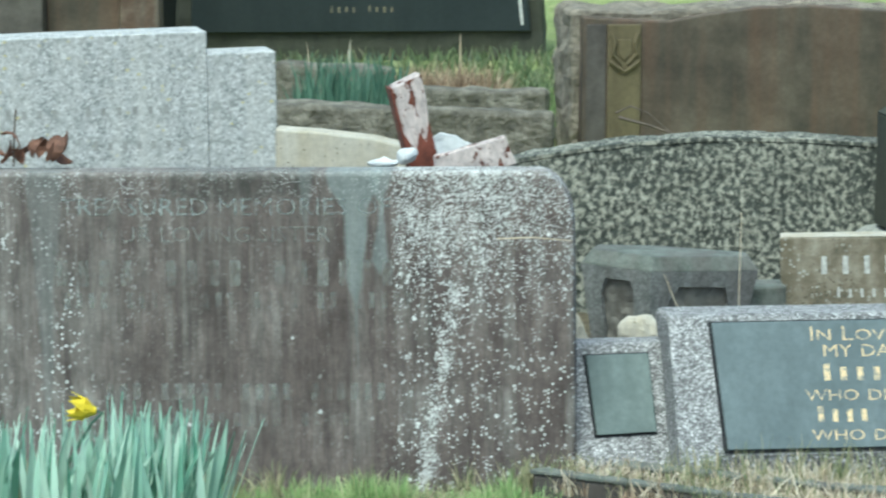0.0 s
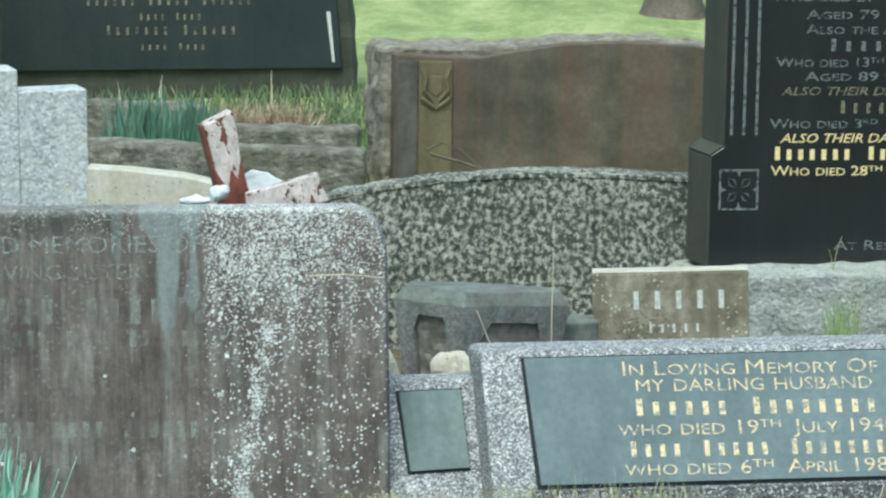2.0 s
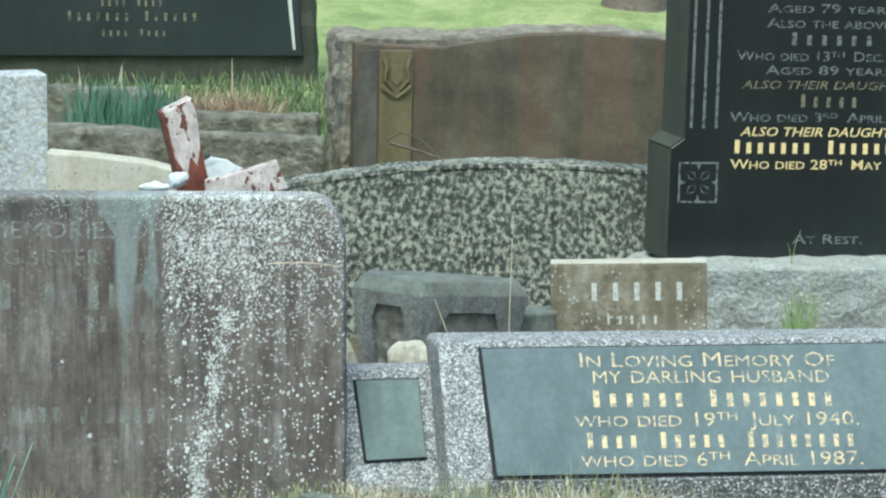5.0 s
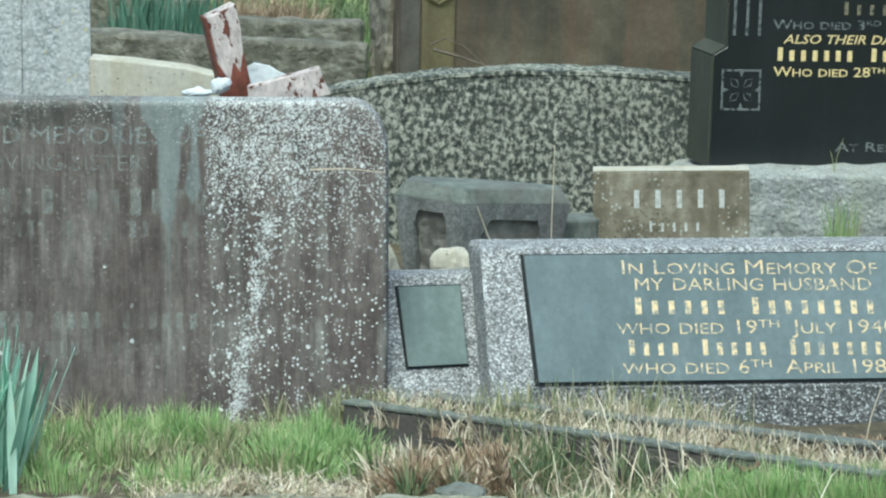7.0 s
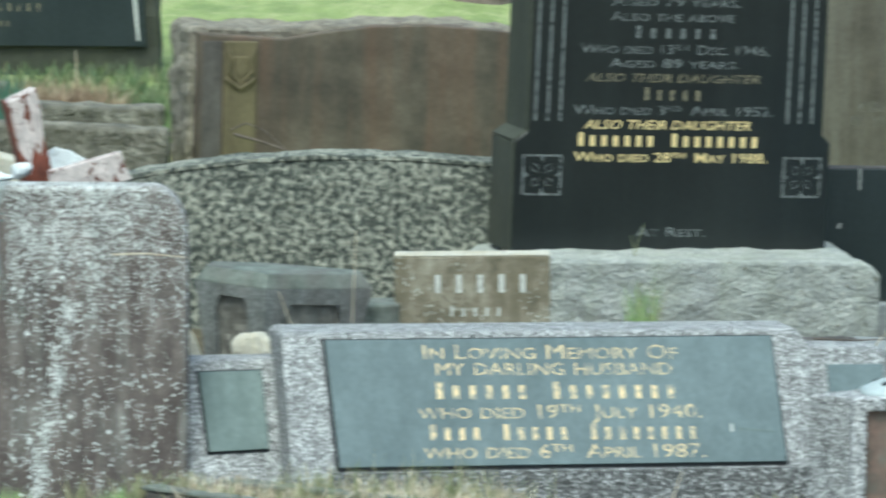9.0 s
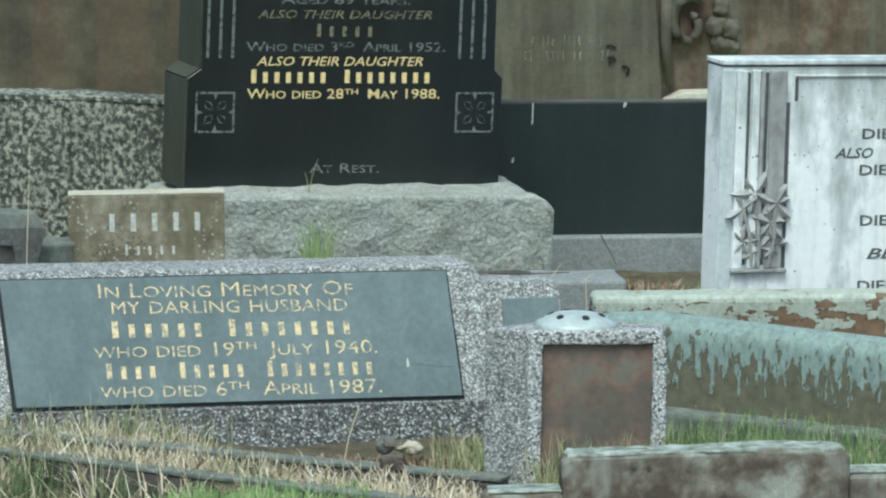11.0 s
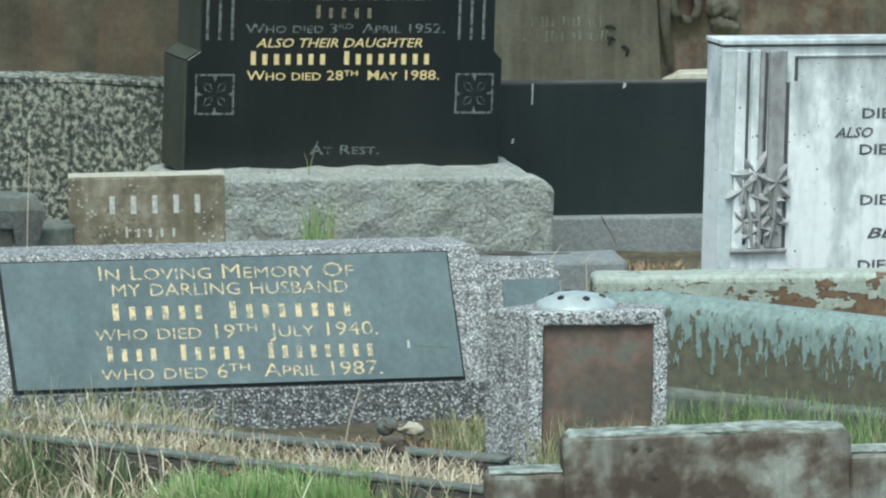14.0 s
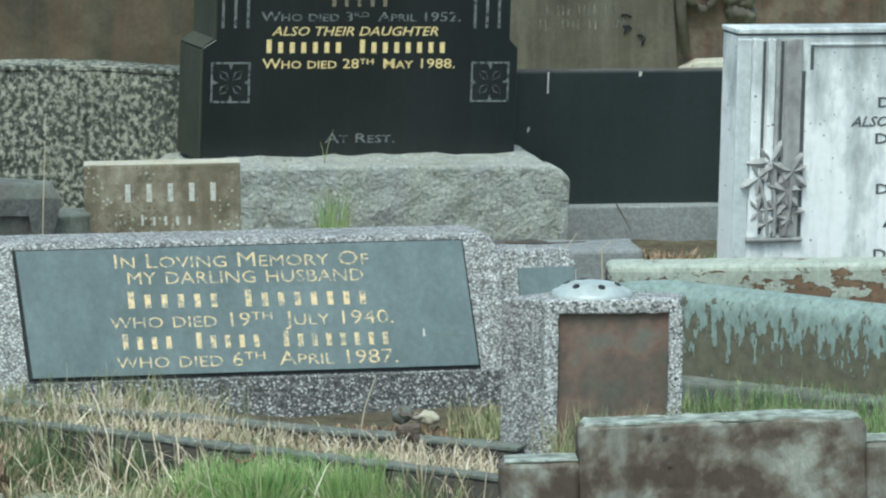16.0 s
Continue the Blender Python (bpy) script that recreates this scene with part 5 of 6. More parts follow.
def lump(name, at, size, mat, label, seed, category="stone"):
    bm = bmesh.new()
    bmesh.ops.create_icosphere(bm, subdivisions=3, radius=1)
    bmesh.ops.scale(bm, vec=size, verts=bm.verts)
    roughen(bm, 0.5, min(size) * 0.45, 1.2 / min(size) * 0.6, seed)
    t = thing(name, at, label=label, category=category, group=name.replace("_", " ") + "s among the graves")
    part("body", bm, mat, t)


t = thing("plaster_slab", (-0.985, 14.72, 0.745), (-14, 4, 10), "white broken plaster slab lying behind a headstone", "stone")
part("slab", roughen(slab_bm([(-0.09, -0.03), (0.1, -0.03), (0.098, 0.0), (0.0, 0.046), (-0.04, 0.054), (-0.09, 0.02)], 0, 0.1, 0.004), 0.03, 0.005, 25, 1.0), plaster, t)
lump("plaster_fragment", (-1.1, 14.55, 0.76), (0.026, 0.025, 0.024), plaster, "white broken plaster fragment behind a headstone", 2.0)
lump("plaster_fragment", (-1.16, 14.52, 0.742), (0.04, 0.025, 0.012), plaster, "white broken plaster fragment behind a headstone", 3.0)
lump("pale_stone", (-0.675, 14.55, 0.26), (0.045, 0.05, 0.10), cream_stone, "pale rounded stone behind the memorial", 4.0)
lump("pale_stone", (-0.50, 14.62, 0.26), (0.06, 0.05, 0.07), cream_stone, "pale rounded stone behind the memorial", 5.0)
t = thing("stone_block", (-0.19, 15.05, 0.25), (0, 0, 8), "small grey stone block beside the tablet", "stone")
part("block", roughen(box_bm(-0.06, 0.075, 0, 0.12, -0.2, 0.09, 0.008), 0.05, 0.005, 18, 2.0), kerb_grey, t)


def dead_leaves():
    t = thing("dead_leaf_spray", (-2.02, 14.08, 0.79), label="curled red-brown dead leaves lying on the headstone", category="dead leaves")
    rng = random.Random(11)
    for k in range(11):
        bm = bmesh.new()
        n = 6
        rows = []
        L, w, curl = rng.uniform(0.04, 0.075), rng.uniform(0.012, 0.024), rng.uniform(1.5, 3.2)
        for i in range(n + 1):
            u = i / n
            a = curl * u
            cx, cz = L * math.sin(a) / curl * 1.4, L * (1 - math.cos(a)) / curl * 1.4
            ww = w * math.sin(math.pi * min(0.97, u + 0.06))
            rows.append([bm.verts.new((cx, -ww, cz + 0.004)), bm.verts.new((cx, 0, cz - 0.003)), bm.verts.new((cx, ww, cz + 0.004))])
        for a, b in zip(rows, rows[1:]):
            for j in (0, 1):
                bm.faces.new((a[j], a[j + 1], b[j + 1], b[j]))
        ob = part("leaf", bm, dead_leaf, t)
        ob.matrix_basis = pose(rng.uniform(-0.08, 0.11), rng.uniform(-0.03, 0.03), rng.uniform(0.0, 0.03) + 0.006, rng.uniform(-50, 50), rng.uniform(-40, 10), rng.uniform(0, 360))
    part("stem", tube_bm([(-0.045, 0, 0.0), (-0.042, 0, 0.08), (-0.036, 0, 0.145)], 0.003), bark, t)


dead_leaves()


def twig(name, pts, r, mat, label, category="twig"):
    base = Vector(pts[0])
    t = thing(name, base, label=label, category=category, group=name.replace("_", " ") + "s among the stones")
    part("stem", tube_bm([Vector(p) - base for p in pts], r, 5, 0.5), mat, t)


twig("fallen_twig", [(-0.70, 18.72, 0.385), (-0.6, 18.7, 0.36), (-0.48, 18.68, 0.32)], 0.007, bark, "dark fallen twig leaning on the brown headstone")
twig("fallen_twig", [(-0.71, 18.72, 0.40), (-0.66, 18.7, 0.425), (-0.60, 18.7, 0.40), (-0.52, 18.69, 0.33)], 0.004, bark, "thin forked twig leaning on the brown headstone")
for pts in ([(-0.24, 14.62, 0.2), (-0.235, 14.6, 0.4), (-0.228, 14.6, 0.6)], [(-0.36, 14.6, 0.3), (-0.40, 14.58, 0.36), (-0.43, 14.58, 0.44)], [(1.12, 14.9, 0.1), (1.16, 14.9, 0.26), (1.19, 14.9, 0.3)], [(1.26, 14.9, 0.1), (1.255, 14.9, 0.26), (1.28, 14.9, 0.275)], [(0.546, 13.5, 0.0), (0.56, 13.5, 0.08), (0.586, 13.5, 0.158)], [(-0.83, 13.96, 0.618), (-0.74, 13.96, 0.621), (-0.642, 13.96, 0.612)]):
    twig("dry_stalk", pts, 0.0022, grass_dry, "thin dry grass stalk standing among the stones", "grass stalk")
for pts in ([(0.565, 16.45, 0.285), (0.575, 16.45, 0.335), (0.592, 16.45, 0.387)], [(0.566, 16.45, 0.285), (0.56, 16.45, 0.325), (0.553, 16.45, 0.35)]):
    twig("grass_stalk", pts, 0.0015, grass_dull, "thin grey-green grass stalk on the rough plinth", "grass stalk")
twig("thin_stick", [(1.482, 17.05, 0.07), (1.505, 17.03, 0.03), (1.526, 17.0, -0.012)], 0.0032, bark, "short dark stick beside the plinth")
twig("thin_stick", [(1.0, 15.0, 0.262), (1.1, 15.0, 0.258), (1.22, 15.0, 0.262)], 0.003, bark, "short dark stick beside the plinth")

# ---------------- plants ----------------


def blades(name, label, mat, count, xr, yr, height, width=0.004, lean=0.4, seed=1, z=None, flat=0.0, clump=0.0):
    """A patch of grass: tapered bent blades on the ground."""
    rng = random.Random(seed)
    verts, faces = [], []
    cents = [(rng.uniform(*xr), rng.uniform(*yr)) for _ in range(max(1, count // 40))]
    for _ in range(count):
        if clump and rng.random() < clump:
            c = rng.choice(cents)
            x, y = rng.gauss(c[0], 0.025), rng.gauss(c[1], 0.025)
        else:
            x, y = rng.uniform(*xr), rng.uniform(*yr)
        h = rng.uniform(*height)
        a = rng.uniform(0, math.tau)
        ln = rng.uniform(0.1, 1.0) * lean
        dx, dy = math.cos(a) * h * ln, math.sin(a) * h * ln
        up = h * (1 - flat * rng.random())
        w = width * rng.uniform(0.6, 1.2)
        b = rng.uniform(-0.7, 0.7)
        wx, wy = math.cos(b) * w / 2, math.sin(b) * w / 2
        z0 = (ground_z(x, y) if z is None else z(x, y)) - 0.015
        i = len(verts)
        for u, s in ((0.0, 1.0), (0.45, 0.85), (0.8, 0.5)):
            px, py, pz = x + dx * u * u, y + dy * u * u, z0 + up * (u - 0.12 * ln * u * u)
            verts += [(px - wx * s, py - wy * s, pz), (px + wx * s, py + wy * s, pz)]
        verts.append((x + dx, y + dy, z0 + up * (1 - 0.25 * ln)))
        faces += [(i, i + 1, i + 3, i + 2), (i + 2, i + 3, i + 5, i + 4), (i + 4, i + 5, i + 6)]
    me = bpy.data.meshes.new(name)
    me.from_pydata(verts, [], faces)
    me.materials.append(mat)
    return tagged(new(name, me), label, "grass", kind="stuff")


def tufts(name, label, mat, spots_at, height, per=120, spread=0.05, width=0.0035, lean=0.7, seed=1, z=None):
    """Tussocks: blades that spring from a few roots and fall outwards."""
    rng = random.Random(seed)
    verts, faces = [], []
    for cx, cy, size in spots_at:
        for _ in range(int(per * size)):
            a, r = rng.uniform(0, math.tau), abs(rng.gauss(0, spread * size))
            x, y = cx + r * math.cos(a) * 1.3, cy + r * math.sin(a)
            h = rng.uniform(*height) * (0.7 + 0.3 * size) * max(0.45, 1 - r * r / (6 * (spread * size) ** 2))
            out = lean * rng.uniform(0.1, 1.0) * (0.4 + r / (spread * size))
            b2 = a + rng.uniform(-0.9, 0.9)
            dx, dy = math.cos(b2) * h * out, math.sin(b2) * h * out
            w = width * rng.uniform(0.5, 1.2)
            f = rng.uniform(-0.6, 0.6)
            wx, wy = math.cos(f) * w / 2, math.sin(f) * w / 2
            z0 = (ground_z(x, y) if z is None else z(x, y)) - 0.012
            i = len(verts)
            droop = min(0.7, 0.35 * out)
            for u, s in ((0.0, 1.0), (0.4, 0.9), (0.75, 0.6)):
                px, py, pz = x + dx * u * u, y + dy * u * u, z0 + h * (u - droop * u * u)
                verts += [(px - wx * s, py - wy * s, pz), (px + wx * s, py + wy * s, pz)]
            verts.append((x + dx, y + dy, z0 + h * (1 - droop)))
            faces += [(i, i + 1, i + 3, i + 2), (i + 2, i + 3, i + 5, i + 4), (i + 4, i + 5, i + 6)]
    me = bpy.data.meshes.new(name)
    me.from_pydata(verts, [], faces)
    me.materials.append(mat)
    return tagged(new(name, me), label, "grass", kind="stuff")


def scatter(count, xr, yr, size, seed):
    rng = random.Random(seed)
    return [(rng.uniform(*xr), rng.uniform(*yr), rng.uniform(*size)) for _ in range(count)]


tufts("grass", "fresh green tussocks before the red headstone", grass_green, scatter(36, (-2.5, -1.02), (13.05, 13.6), (0.6, 1.3), 1) + scatter(11, (-0.9, -0.72), (13.25, 13.6), (0.7, 1.3), 2), (0.045, 0.115), 125, 0.05, 0.0035, 0.6, 101)
tufts("grass", "green tussocks at the headstone's foot", grass_green, [(-1.27, 13.6, 1.2), (-1.16, 13.66, 1.3), (-1.07, 13.6, 1.4), (-0.78, 13.62, 1.4), (-0.84, 13.45, 1.2), (-1.40, 13.5, 1.0)], (0.055, 0.12), 230, 0.055, 0.0033, 0.5, 102)
tufts("grass", "dull tussocks in the grass bed", grass_dull, scatter(26, (-2.4, -0.66), (13.2, 13.92), (0.6, 1.2), 3), (0.05, 0.13), 90, 0.05, 0.0035, 0.9, 103)
blades("grass", "short undergrowth before the red headstone", grass_dull, 2600, (-2.6, -0.70), (13.0, 13.9), (0.02, 0.07), 0.004, 0.8, 1, clump=0.5)
blades("straw", "flattened dry straw by the kerb", grass_dry, 1300, (-1.2, -0.62), (12.92, 13.13), (0.03, 0.09), 0.0035, 2.4, 3, flat=0.8, clump=0.5)
tufts("dead_grass", "tussocks of brown dead grass before the kerb", grass_brown, scatter(15, (-0.6, -0.3), (13.08, 13.36), (0.8, 1.3), 4), (0.07, 0.125), 80, 0.05, 0.0075, 0.9, 104)
tufts("straw", "pale straw in the brown tussocks", grass_dry, scatter(14, (-0.62, -0.28), (13.06, 13.38), (0.7, 1.2), 5), (0.07, 0.13), 36, 0.05, 0.006, 1.1, 105)
tufts("grass", "deep green blades among the dead grass", grass_dark, scatter(10, (-0.7, -0.1), (13.02, 13.4), (0.6, 1.1), 6), (0.08, 0.16), 45, 0.04, 0.004, 0.8, 106)


def strip_z(x, y):
    return 0.03


def between_kerbs(seed, count, mat, label, height, x0, x1, name="straw"):
    """Grass in the narrow bed between the two kerbs."""
    rng = random.Random(seed)
    n = 8
    for k in range(n):
        a, b = x0 + (x1 - x0) * k / n, x0 + (x1 - x0) * (k + 1) / n
        m = (a + b) / 2
        blades(name, label, mat, count // n, (a, b), (13.775 - 0.70 * (m + 0.745), 13.87 - 0.565 * (m + 0.55)), height, 0.0035, 1.1, seed + k, strip_z, clump=0.6)


between_kerbs(20, 3000, grass_dry, "short pale straw between the grave kerbs", (0.02, 0.085), -0.66, 0.84)
between_kerbs(30, 900, grass_brown, "brown dead blades between the grave kerbs", (0.02, 0.05), -0.66, 0.84)
between_kerbs(40, 500, grass_dull, "dull grass between the grave kerbs", (0.04, 0.09), -0.7, 0.4, "grass")
blades("grass", "green blades before the memorial", grass_dull, 260, (-0.45, 0.1), (13.6, 13.85), (0.07, 0.17), 0.004, 0.35, 60, clump=0.6)
blades("straw", "dry straw at the memorial's foot", grass_dry, 500, (-0.35, 0.2), (13.7, 13.9), (0.04, 0.1), 0.004, 0.6, 59, clump=0.4)
tufts("grass", "bright green tussocks by the front kerb", grass_green, scatter(26, (0.12, 0.58), (12.78, 13.0), (0.8, 1.4), 61), (0.08, 0.15), 150, 0.045, 0.0035, 0.5, 107)
tufts("grass", "mixed tussocks by the front kerb", grass_dull, scatter(20, (-0.3, 0.8), (12.74, 13.0), (0.6, 1.1), 62), (0.04, 0.1), 70, 0.05, 0.004, 1.0, 108)
blades("grass", "short undergrowth by the front kerb", grass_dark, 1500, (-0.3, 0.85), (12.7, 13.1), (0.02, 0.07), 0.004, 0.8, 109, clump=0.5)
tufts("grass", "straggling dull grass hanging before the kerb", grass_dull, [(x, 13.77 - 0.7 * (x + 0.745) - 0.09, s) for x, s in ((-0.3, 1.1), (-0.22, 0.8), (-0.04, 0.6), (0.62, 0.7), (0.72, 0.9))], (0.1, 0.2), 40, 0.045, 0.0035, 0.7, 110)
tufts("grass", "deep green grass hanging before the kerb", grass_dark, [(x, 13.77 - 0.7 * (x + 0.745) - 0.08, s) for x, s in ((-0.27, 1.2), (-0.16, 0.9), (0.0, 0.7), (0.66, 0.8))], (0.1, 0.19), 50, 0.05, 0.004, 0.5, 111)
tufts("straw", "long pale strands arching over the front kerb", grass_dry, [(x, 13.79 - 0.7 * (x + 0.745) - 0.05, s) for x, s in ((-0.36, 1.0), (-0.2, 0.8), (-0.05, 1.0), (0.1, 0.9), (0.2, 0.8), (0.32, 0.6), (0.5, 0.5), (0.66, 0.8), (0.78, 0.7))], (0.14, 0.27), 16, 0.05, 0.0045, 1.1, 112)
blades("straw", "tall fuzzy straw at the memorial's corner", grass_dry, 420, (-0.22, 0.22), (13.55, 13.72), (0.06, 0.15), 0.004, 0.7, 113, clump=0.5)
blades("grass", "thin grey-green blades at the memorial's foot", grass_dull, 150, (-0.2, 0.3), (13.6, 13.9), (0.08, 0.19), 0.003, 0.3, 114, clump=0.5)
blades("straw", "dry straw tangled in the grass", grass_dry, 260, (-0.3, 0.7), (12.75, 13.1), (0.06, 0.17), 0.004, 1.2, 63)
blades("moss", "low brown moss beside the memorial", grass_brown, 1500, (0.45, 1.0), (13.35, 13.95), (0.012, 0.03), 0.008, 1.2, 64)
blades("grass", "dull grass at the memorial's end", grass_dull, 500, (0.78, 1.0), (13.5, 14.0), (0.03, 0.1), 0.004, 0.6, 65, clump=0.5)
blades("grass", "orange-tipped grass before the flower block", grass_dull, 800, (0.98, 1.33), (12.95, 13.17), (0.08, 0.24), 0.0035, 0.5, 66, clump=0.6)
blades("grass", "green grass beside the painted kerb", grass_green, 2600, (1.28, 2.0), (13.0, 13.72), (0.09, 0.19), 0.0032, 0.35, 67, clump=0.5)
blades("grass", "deep green undergrowth beside the painted kerb", grass_dark, 3600, (1.28, 2.0), (13.0, 13.74), (0.09, 0.19), 0.0035, 0.35, 75, clump=0.5)
blades("grass", "thin tall grass beside the painted kerb", grass_dull, 260, (1.3, 2.0), (13.05, 13.6), (0.1, 0.22), 0.0025, 0.35, 74, clump=0.4)
blades("straw", "dry stalks beside the painted kerb", grass_dry, 160, (1.3, 1.9), (13.0, 13.4), (0.08, 0.2), 0.003, 0.5, 68)
blades("grass", "tuft of green grass by the rough plinth", grass_green, 80, (0.54, 0.60), (15.9, 16.0), (0.2, 0.34), 0.004, 0.3, 69)
blades("grass", "dull blades in the tuft by the rough plinth", grass_dull, 50, (0.53, 0.61), (15.9, 16.0), (0.18, 0.32), 0.004, 0.35, 88)
blades("grass", "rough grass between the back stones", grass_dull, 1500, (-0.8, 0.5), (14.7, 15.9), (0.04, 0.12), 0.005, 0.6, 70, clump=0.4)
blades("moss", "rusty moss and weeds by the white headstone", grass_brown, 700, (1.46, 1.62), (16.0, 16.2), (0.07, 0.15), 0.012, 0.8, 71)
blades("moss", "green weeds by the white headstone", grass_green, 700, (1.48, 1.78), (15.9, 16.2), (0.05, 0.13), 0.01, 0.8, 72)
blades("straw", "dry stalks by the memorial's end", grass_dry, 45, (1.18, 1.36), (14.55, 14.75), (0.15, 0.33), 0.004, 0.4, 73)
# behind, on the rise
blades("grass", "rough grass below the dark headstone", grass_dark, 3600, (-2.4, -0.85), (19.5, 21.0), (0.04, 0.10), 0.007, 0.6, 80, clump=0.4)
blades("grass", "deep green grass behind the kerbs", grass_dark, 1500, (-1.6, -0.95), (19.3, 19.9), (0.12, 0.24), 0.008, 0.5, 86, clump=0.5)
blades("dead_grass", "orange-brown grass tuft by the kerbs", grass_brown, 1300, (-1.46, -1.16), (19.1, 19.35), (0.2, 0.36), 0.006, 0.6, 81, clump=0.5)
blades("straw", "pale straw by the kerbs", grass_dry, 260, (-1.46, -1.14), (19.1, 19.4), (0.2, 0.34), 0.005, 0.7, 82, clump=0.4)
blades("bulb_leaves", "blue-green bulb leaves behind the kerb", blue_leaf, 300, (-1.76, -1.44), (18.45, 18.75), (0.34, 0.50), 0.016, 0.22, 83)
blades("grass", "fresh grass beside the orange tuft", grass_green, 900, (-1.2, -0.88), (19.3, 19.7), (0.1, 0.2), 0.006, 0.5, 87, clump=0.4)
blades("straw", "long dry stalks before the dark headstone", grass_dry, 7, (-1.9, -1.0), (20.2, 20.9), (0.12, 0.25), 0.004, 0.9, 84)


def daffodils():
    t = thing("daffodil_clump", (-1.67, 13.28, -0.02), label="clump of blue-green daffodil leaves with one yellow bloom", category="daffodils")
    shapes = []
    for bend in (0.0, 0.25, 0.6, 1.0, 1.5):
        bm = bmesh.new()
        n = 7
        rows = []
        for i in range(n + 1):
            u = i / n
            x, z = bend * 0.38 * u * u, u * (1 - 0.16 * bend * u)
            w = 0.036 * (1 - u ** 3) ** 0.8 * (0.75 + 0.25 * math.sin(math.pi * u)) + 0.0015
            rows.append([bm.verts.new((x, -w, z)), bm.verts.new((x - 0.006, 0, z)), bm.verts.new((x, w, z))])
        for a, b in zip(rows, rows[1:]):
            for j in (0, 1):
                bm.faces.new((a[j], a[j + 1], b[j + 1], b[j]))
        me = bpy.data.meshes.new("leaf")
        bm.to_mesh(me)
        bm.free()
        for p in me.polygons:
            p.use_smooth = True
        me.materials.append(leaf_mat)
        shapes.append(me)
    rng = random.Random(21)
    for k in range(420):
        x = rng.uniform(-0.83, 0.2) if k < 250 else rng.uniform(-0.08, 0.19)
        y = rng.uniform(-0.3, 0.12)
        edge = max(0.0, (x - 0.12) / 0.24)
        h = (0.36 - 0.07 * edge) * rng.uniform(0.6, 1.0)
        ob = new("leaf", shapes[min(4, int(abs(rng.gauss(0.6 + 1.2 * edge, 0.9))))])
        ob.parent = t
        tw = rng.uniform(-70, 70) if rng.random() < 0.75 else rng.uniform(0, 360)
        ob.matrix_basis = pose(x, y, -0.01, rng.uniform(-12, 10), rng.uniform(-8, 14) + 24 * edge, tw if edge < 0.5 else rng.uniform(-40, 40)) @ Matrix.Diagonal((h, h * rng.uniform(0.8, 1.2), h, 1))
    # one bloom, nodding to the side
    part("stem", tube_bm([(-0.19, -0.1, 0.0), (-0.15, -0.1, 0.2), (-0.09, -0.1, 0.30), (-0.062, -0.1, 0.327), (-0.08, -0.1, 0.330)], 0.004, 6), blue_leaf, t, "green flower stem")
    m = pose(-0.078, -0.1, 0.330, 0, -78, 8) @ Matrix.Diagonal((1.55, 1.55, 1.55, 1))
    bm = bmesh.new()
    rings = []
    for z, r in ((0.0, 0.006), (0.012, 0.009), (0.024, 0.01), (0.032, 0.014)):
        rings.append([bm.verts.new((r * (1 + 0.08 * math.cos(9 * a)) * math.cos(a), r * (1 + 0.08 * math.cos(9 * a)) * math.sin(a), z)) for a in [math.tau * k / 18 for k in range(18)]])
    for a, b in zip(rings, rings[1:]):
        for k in range(18):
            bm.faces.new((a[k], a[(k + 1) % 18], b[(k + 1) % 18], b[k]))
    bmesh.ops.transform(bm, matrix=m, verts=bm.verts)
    bloom = part("bloom", bm, petal, t, "yellow daffodil trumpet", True)
    for k in range(6):
        a = math.tau * k / 6
        bm = bmesh.new()
        u, v = Vector((math.cos(a), math.sin(a), 0)), Vector((-math.sin(a), math.cos(a), 0))
        c, l, r, tip, mid = u * 0.004, u * 0.014 + v * 0.012 + Vector((0, 0, 0.018)), u * 0.014 - v * 0.012 + Vector((0, 0, 0.018)), u * 0.024 + Vector((0, 0, 0.046)), u * 0.018 + Vector((0, 0, 0.021))
        vs = [bm.verts.new(p) for p in (c, l, tip, r, mid)]
        for f in ((0, 1, 4), (1, 2, 4), (2, 3, 4), (3, 0, 4)):
            bm.faces.new([vs[i] for i in f])
        bmesh.ops.transform(bm, matrix=m, verts=bm.verts)
        part("petal", bm, petal, bloom)


def leaf_material():
    m, t, b = nodes_of("daffodil_leaf", 0.45)
    r = node(t, "ShaderNodeObjectInfo").outputs["Random"]
    c = ramp(t, r, [(0.0, (0.14, 0.32, 0.22)), (0.35, (0.34, 0.57, 0.44)), (0.8, (0.53, 0.73, 0.585)), (1.0, (0.68, 0.83, 0.69))])
    c = mix(t, 0.5, c, ramp(t, noise_of(t, 5, 3.0, (1, 12, 1)), [(0.3, 0.7), (0.7, 1.2)]), "MULTIPLY")
    t.links.new(c, b.inputs["Base Color"])
    return m


leaf_mat = leaf_material()
daffodils()


def withered_leaf(at, mat, label, seed, size):
    rng = random.Random(seed)
    t = thing("withered_leaf", at, label=label, category="dead leaf")
    bm = bmesh.new()
    bmesh.ops.create_grid(bm, x_segments=8, y_segments=6, size=1)
    for v in bm.verts:
        v.co = Vector((v.co.x * size, v.co.y * size * 0.6 * math.sqrt(max(0.05, 1 - v.co.x ** 2)), size * (0.5 * v.co.x ** 2 + 0.35 * noise.noise(v.co * 2 + Vector((seed, 0, 0))))))
    part("blade", bm, mat, t, smooth=True)


lump("pale_stone", (0.728, 13.87, -0.012), (0.034, 0.025, 0.018), cream_stone, "pale broken stone chip lying on the moss", 8.0)
lump("pale_stone", (0.668, 13.88, -0.005), (0.028, 0.025, 0.024), kerb_grey, "mossy grey stone chip lying on the moss", 9.0)
withered_leaf((0.69, 13.83, 0.0), bark, "dark withered leaf lying on the moss", 2, 0.03)
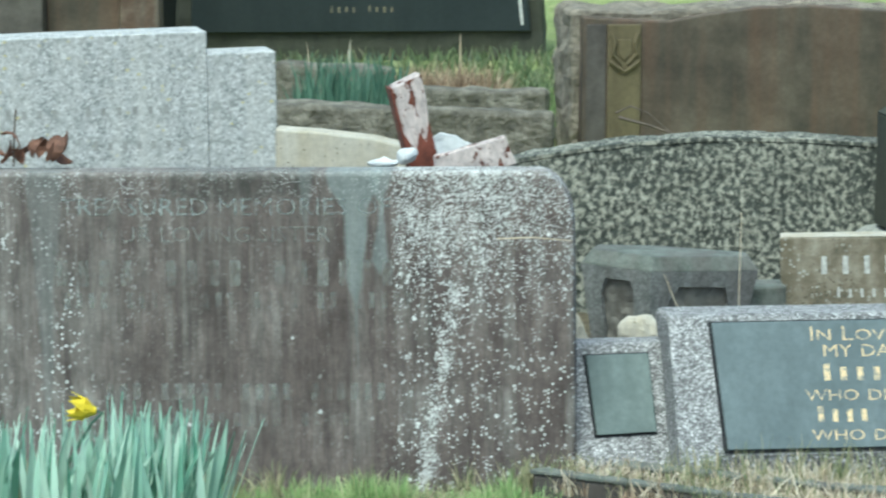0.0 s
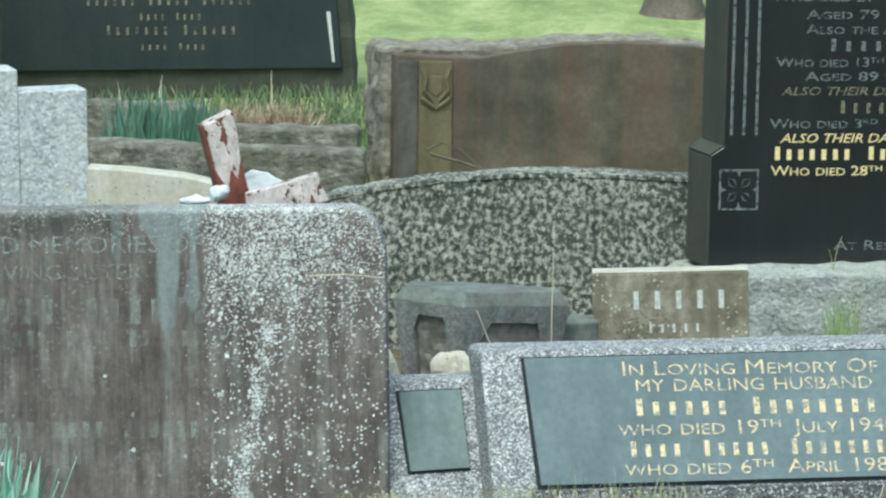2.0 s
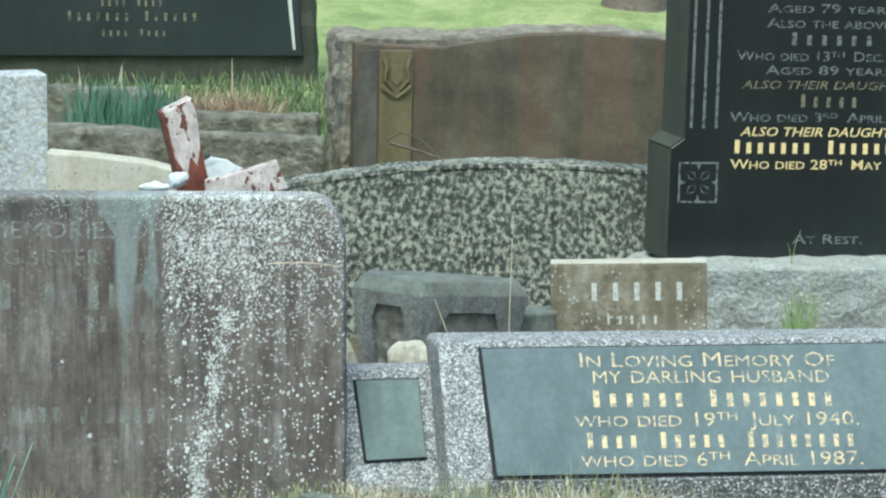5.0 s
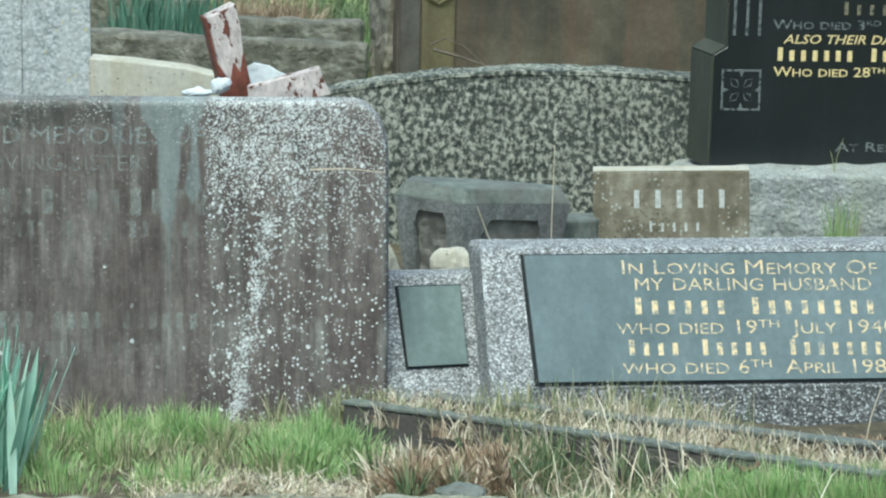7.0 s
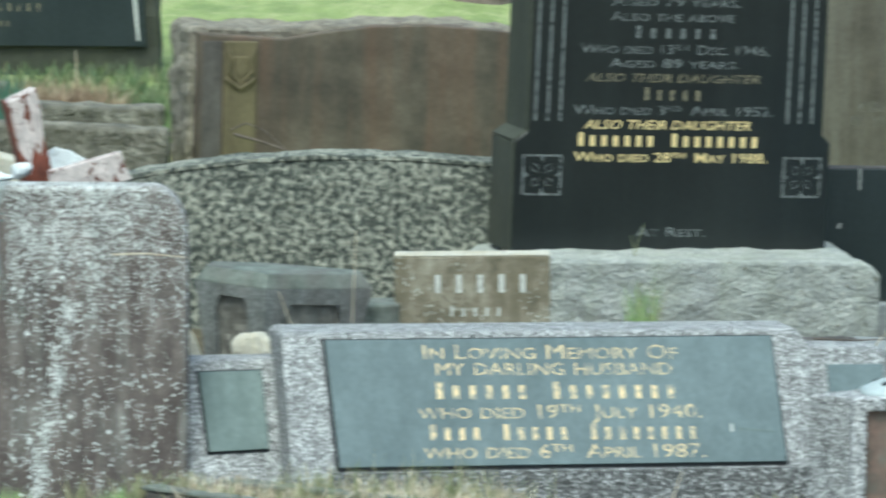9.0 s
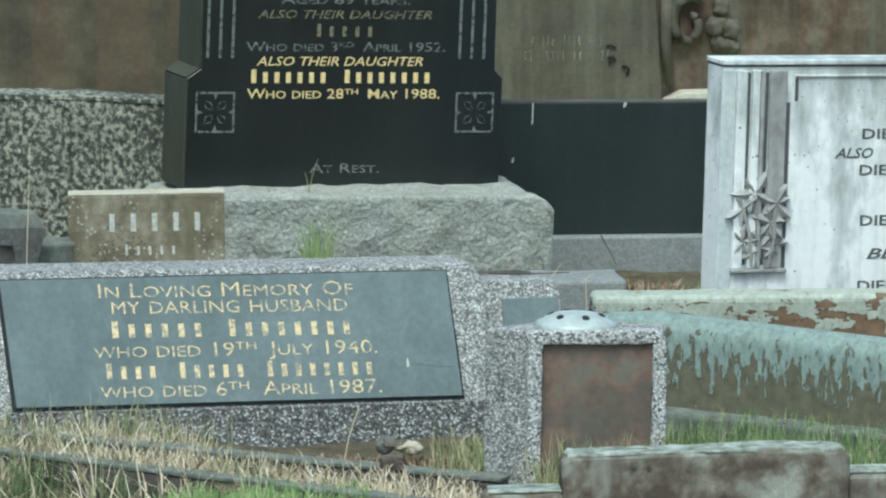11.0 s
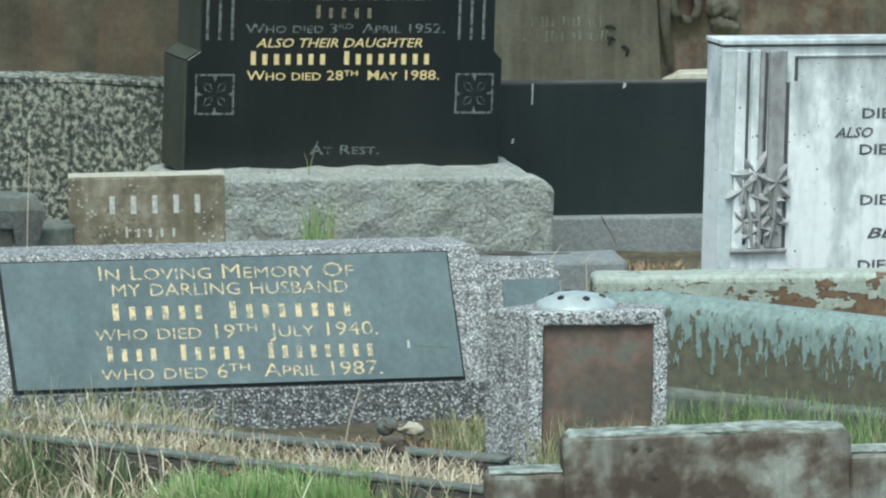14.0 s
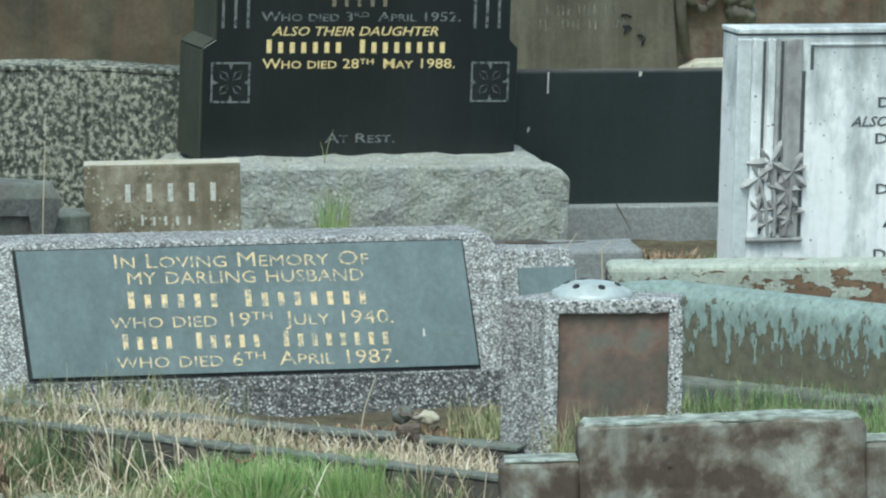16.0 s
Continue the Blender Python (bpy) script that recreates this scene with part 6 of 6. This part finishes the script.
t = thing("wooden_stump", (0.645, 13.17, 0.0), (0, 4, 12), "rotten brown wooden stump between the grave kerbs", "stump")
part("stump", roughen(box_bm(-0.026, 0.026, -0.02, 0.02, -0.02, 0.098, 0.008), 0.015, 0.007, 40, 5.0), bark, t)
withered_leaf((0.25, 12.92, 0.06), dead_leaf, "brown withered leaf lying in the grass", 4, 0.03)
lump("pale_stone", (-0.42, 12.95, -0.01), (0.06, 0.04, 0.025), kerb_grey, "pale flat stone lying by the front kerb", 6.0)
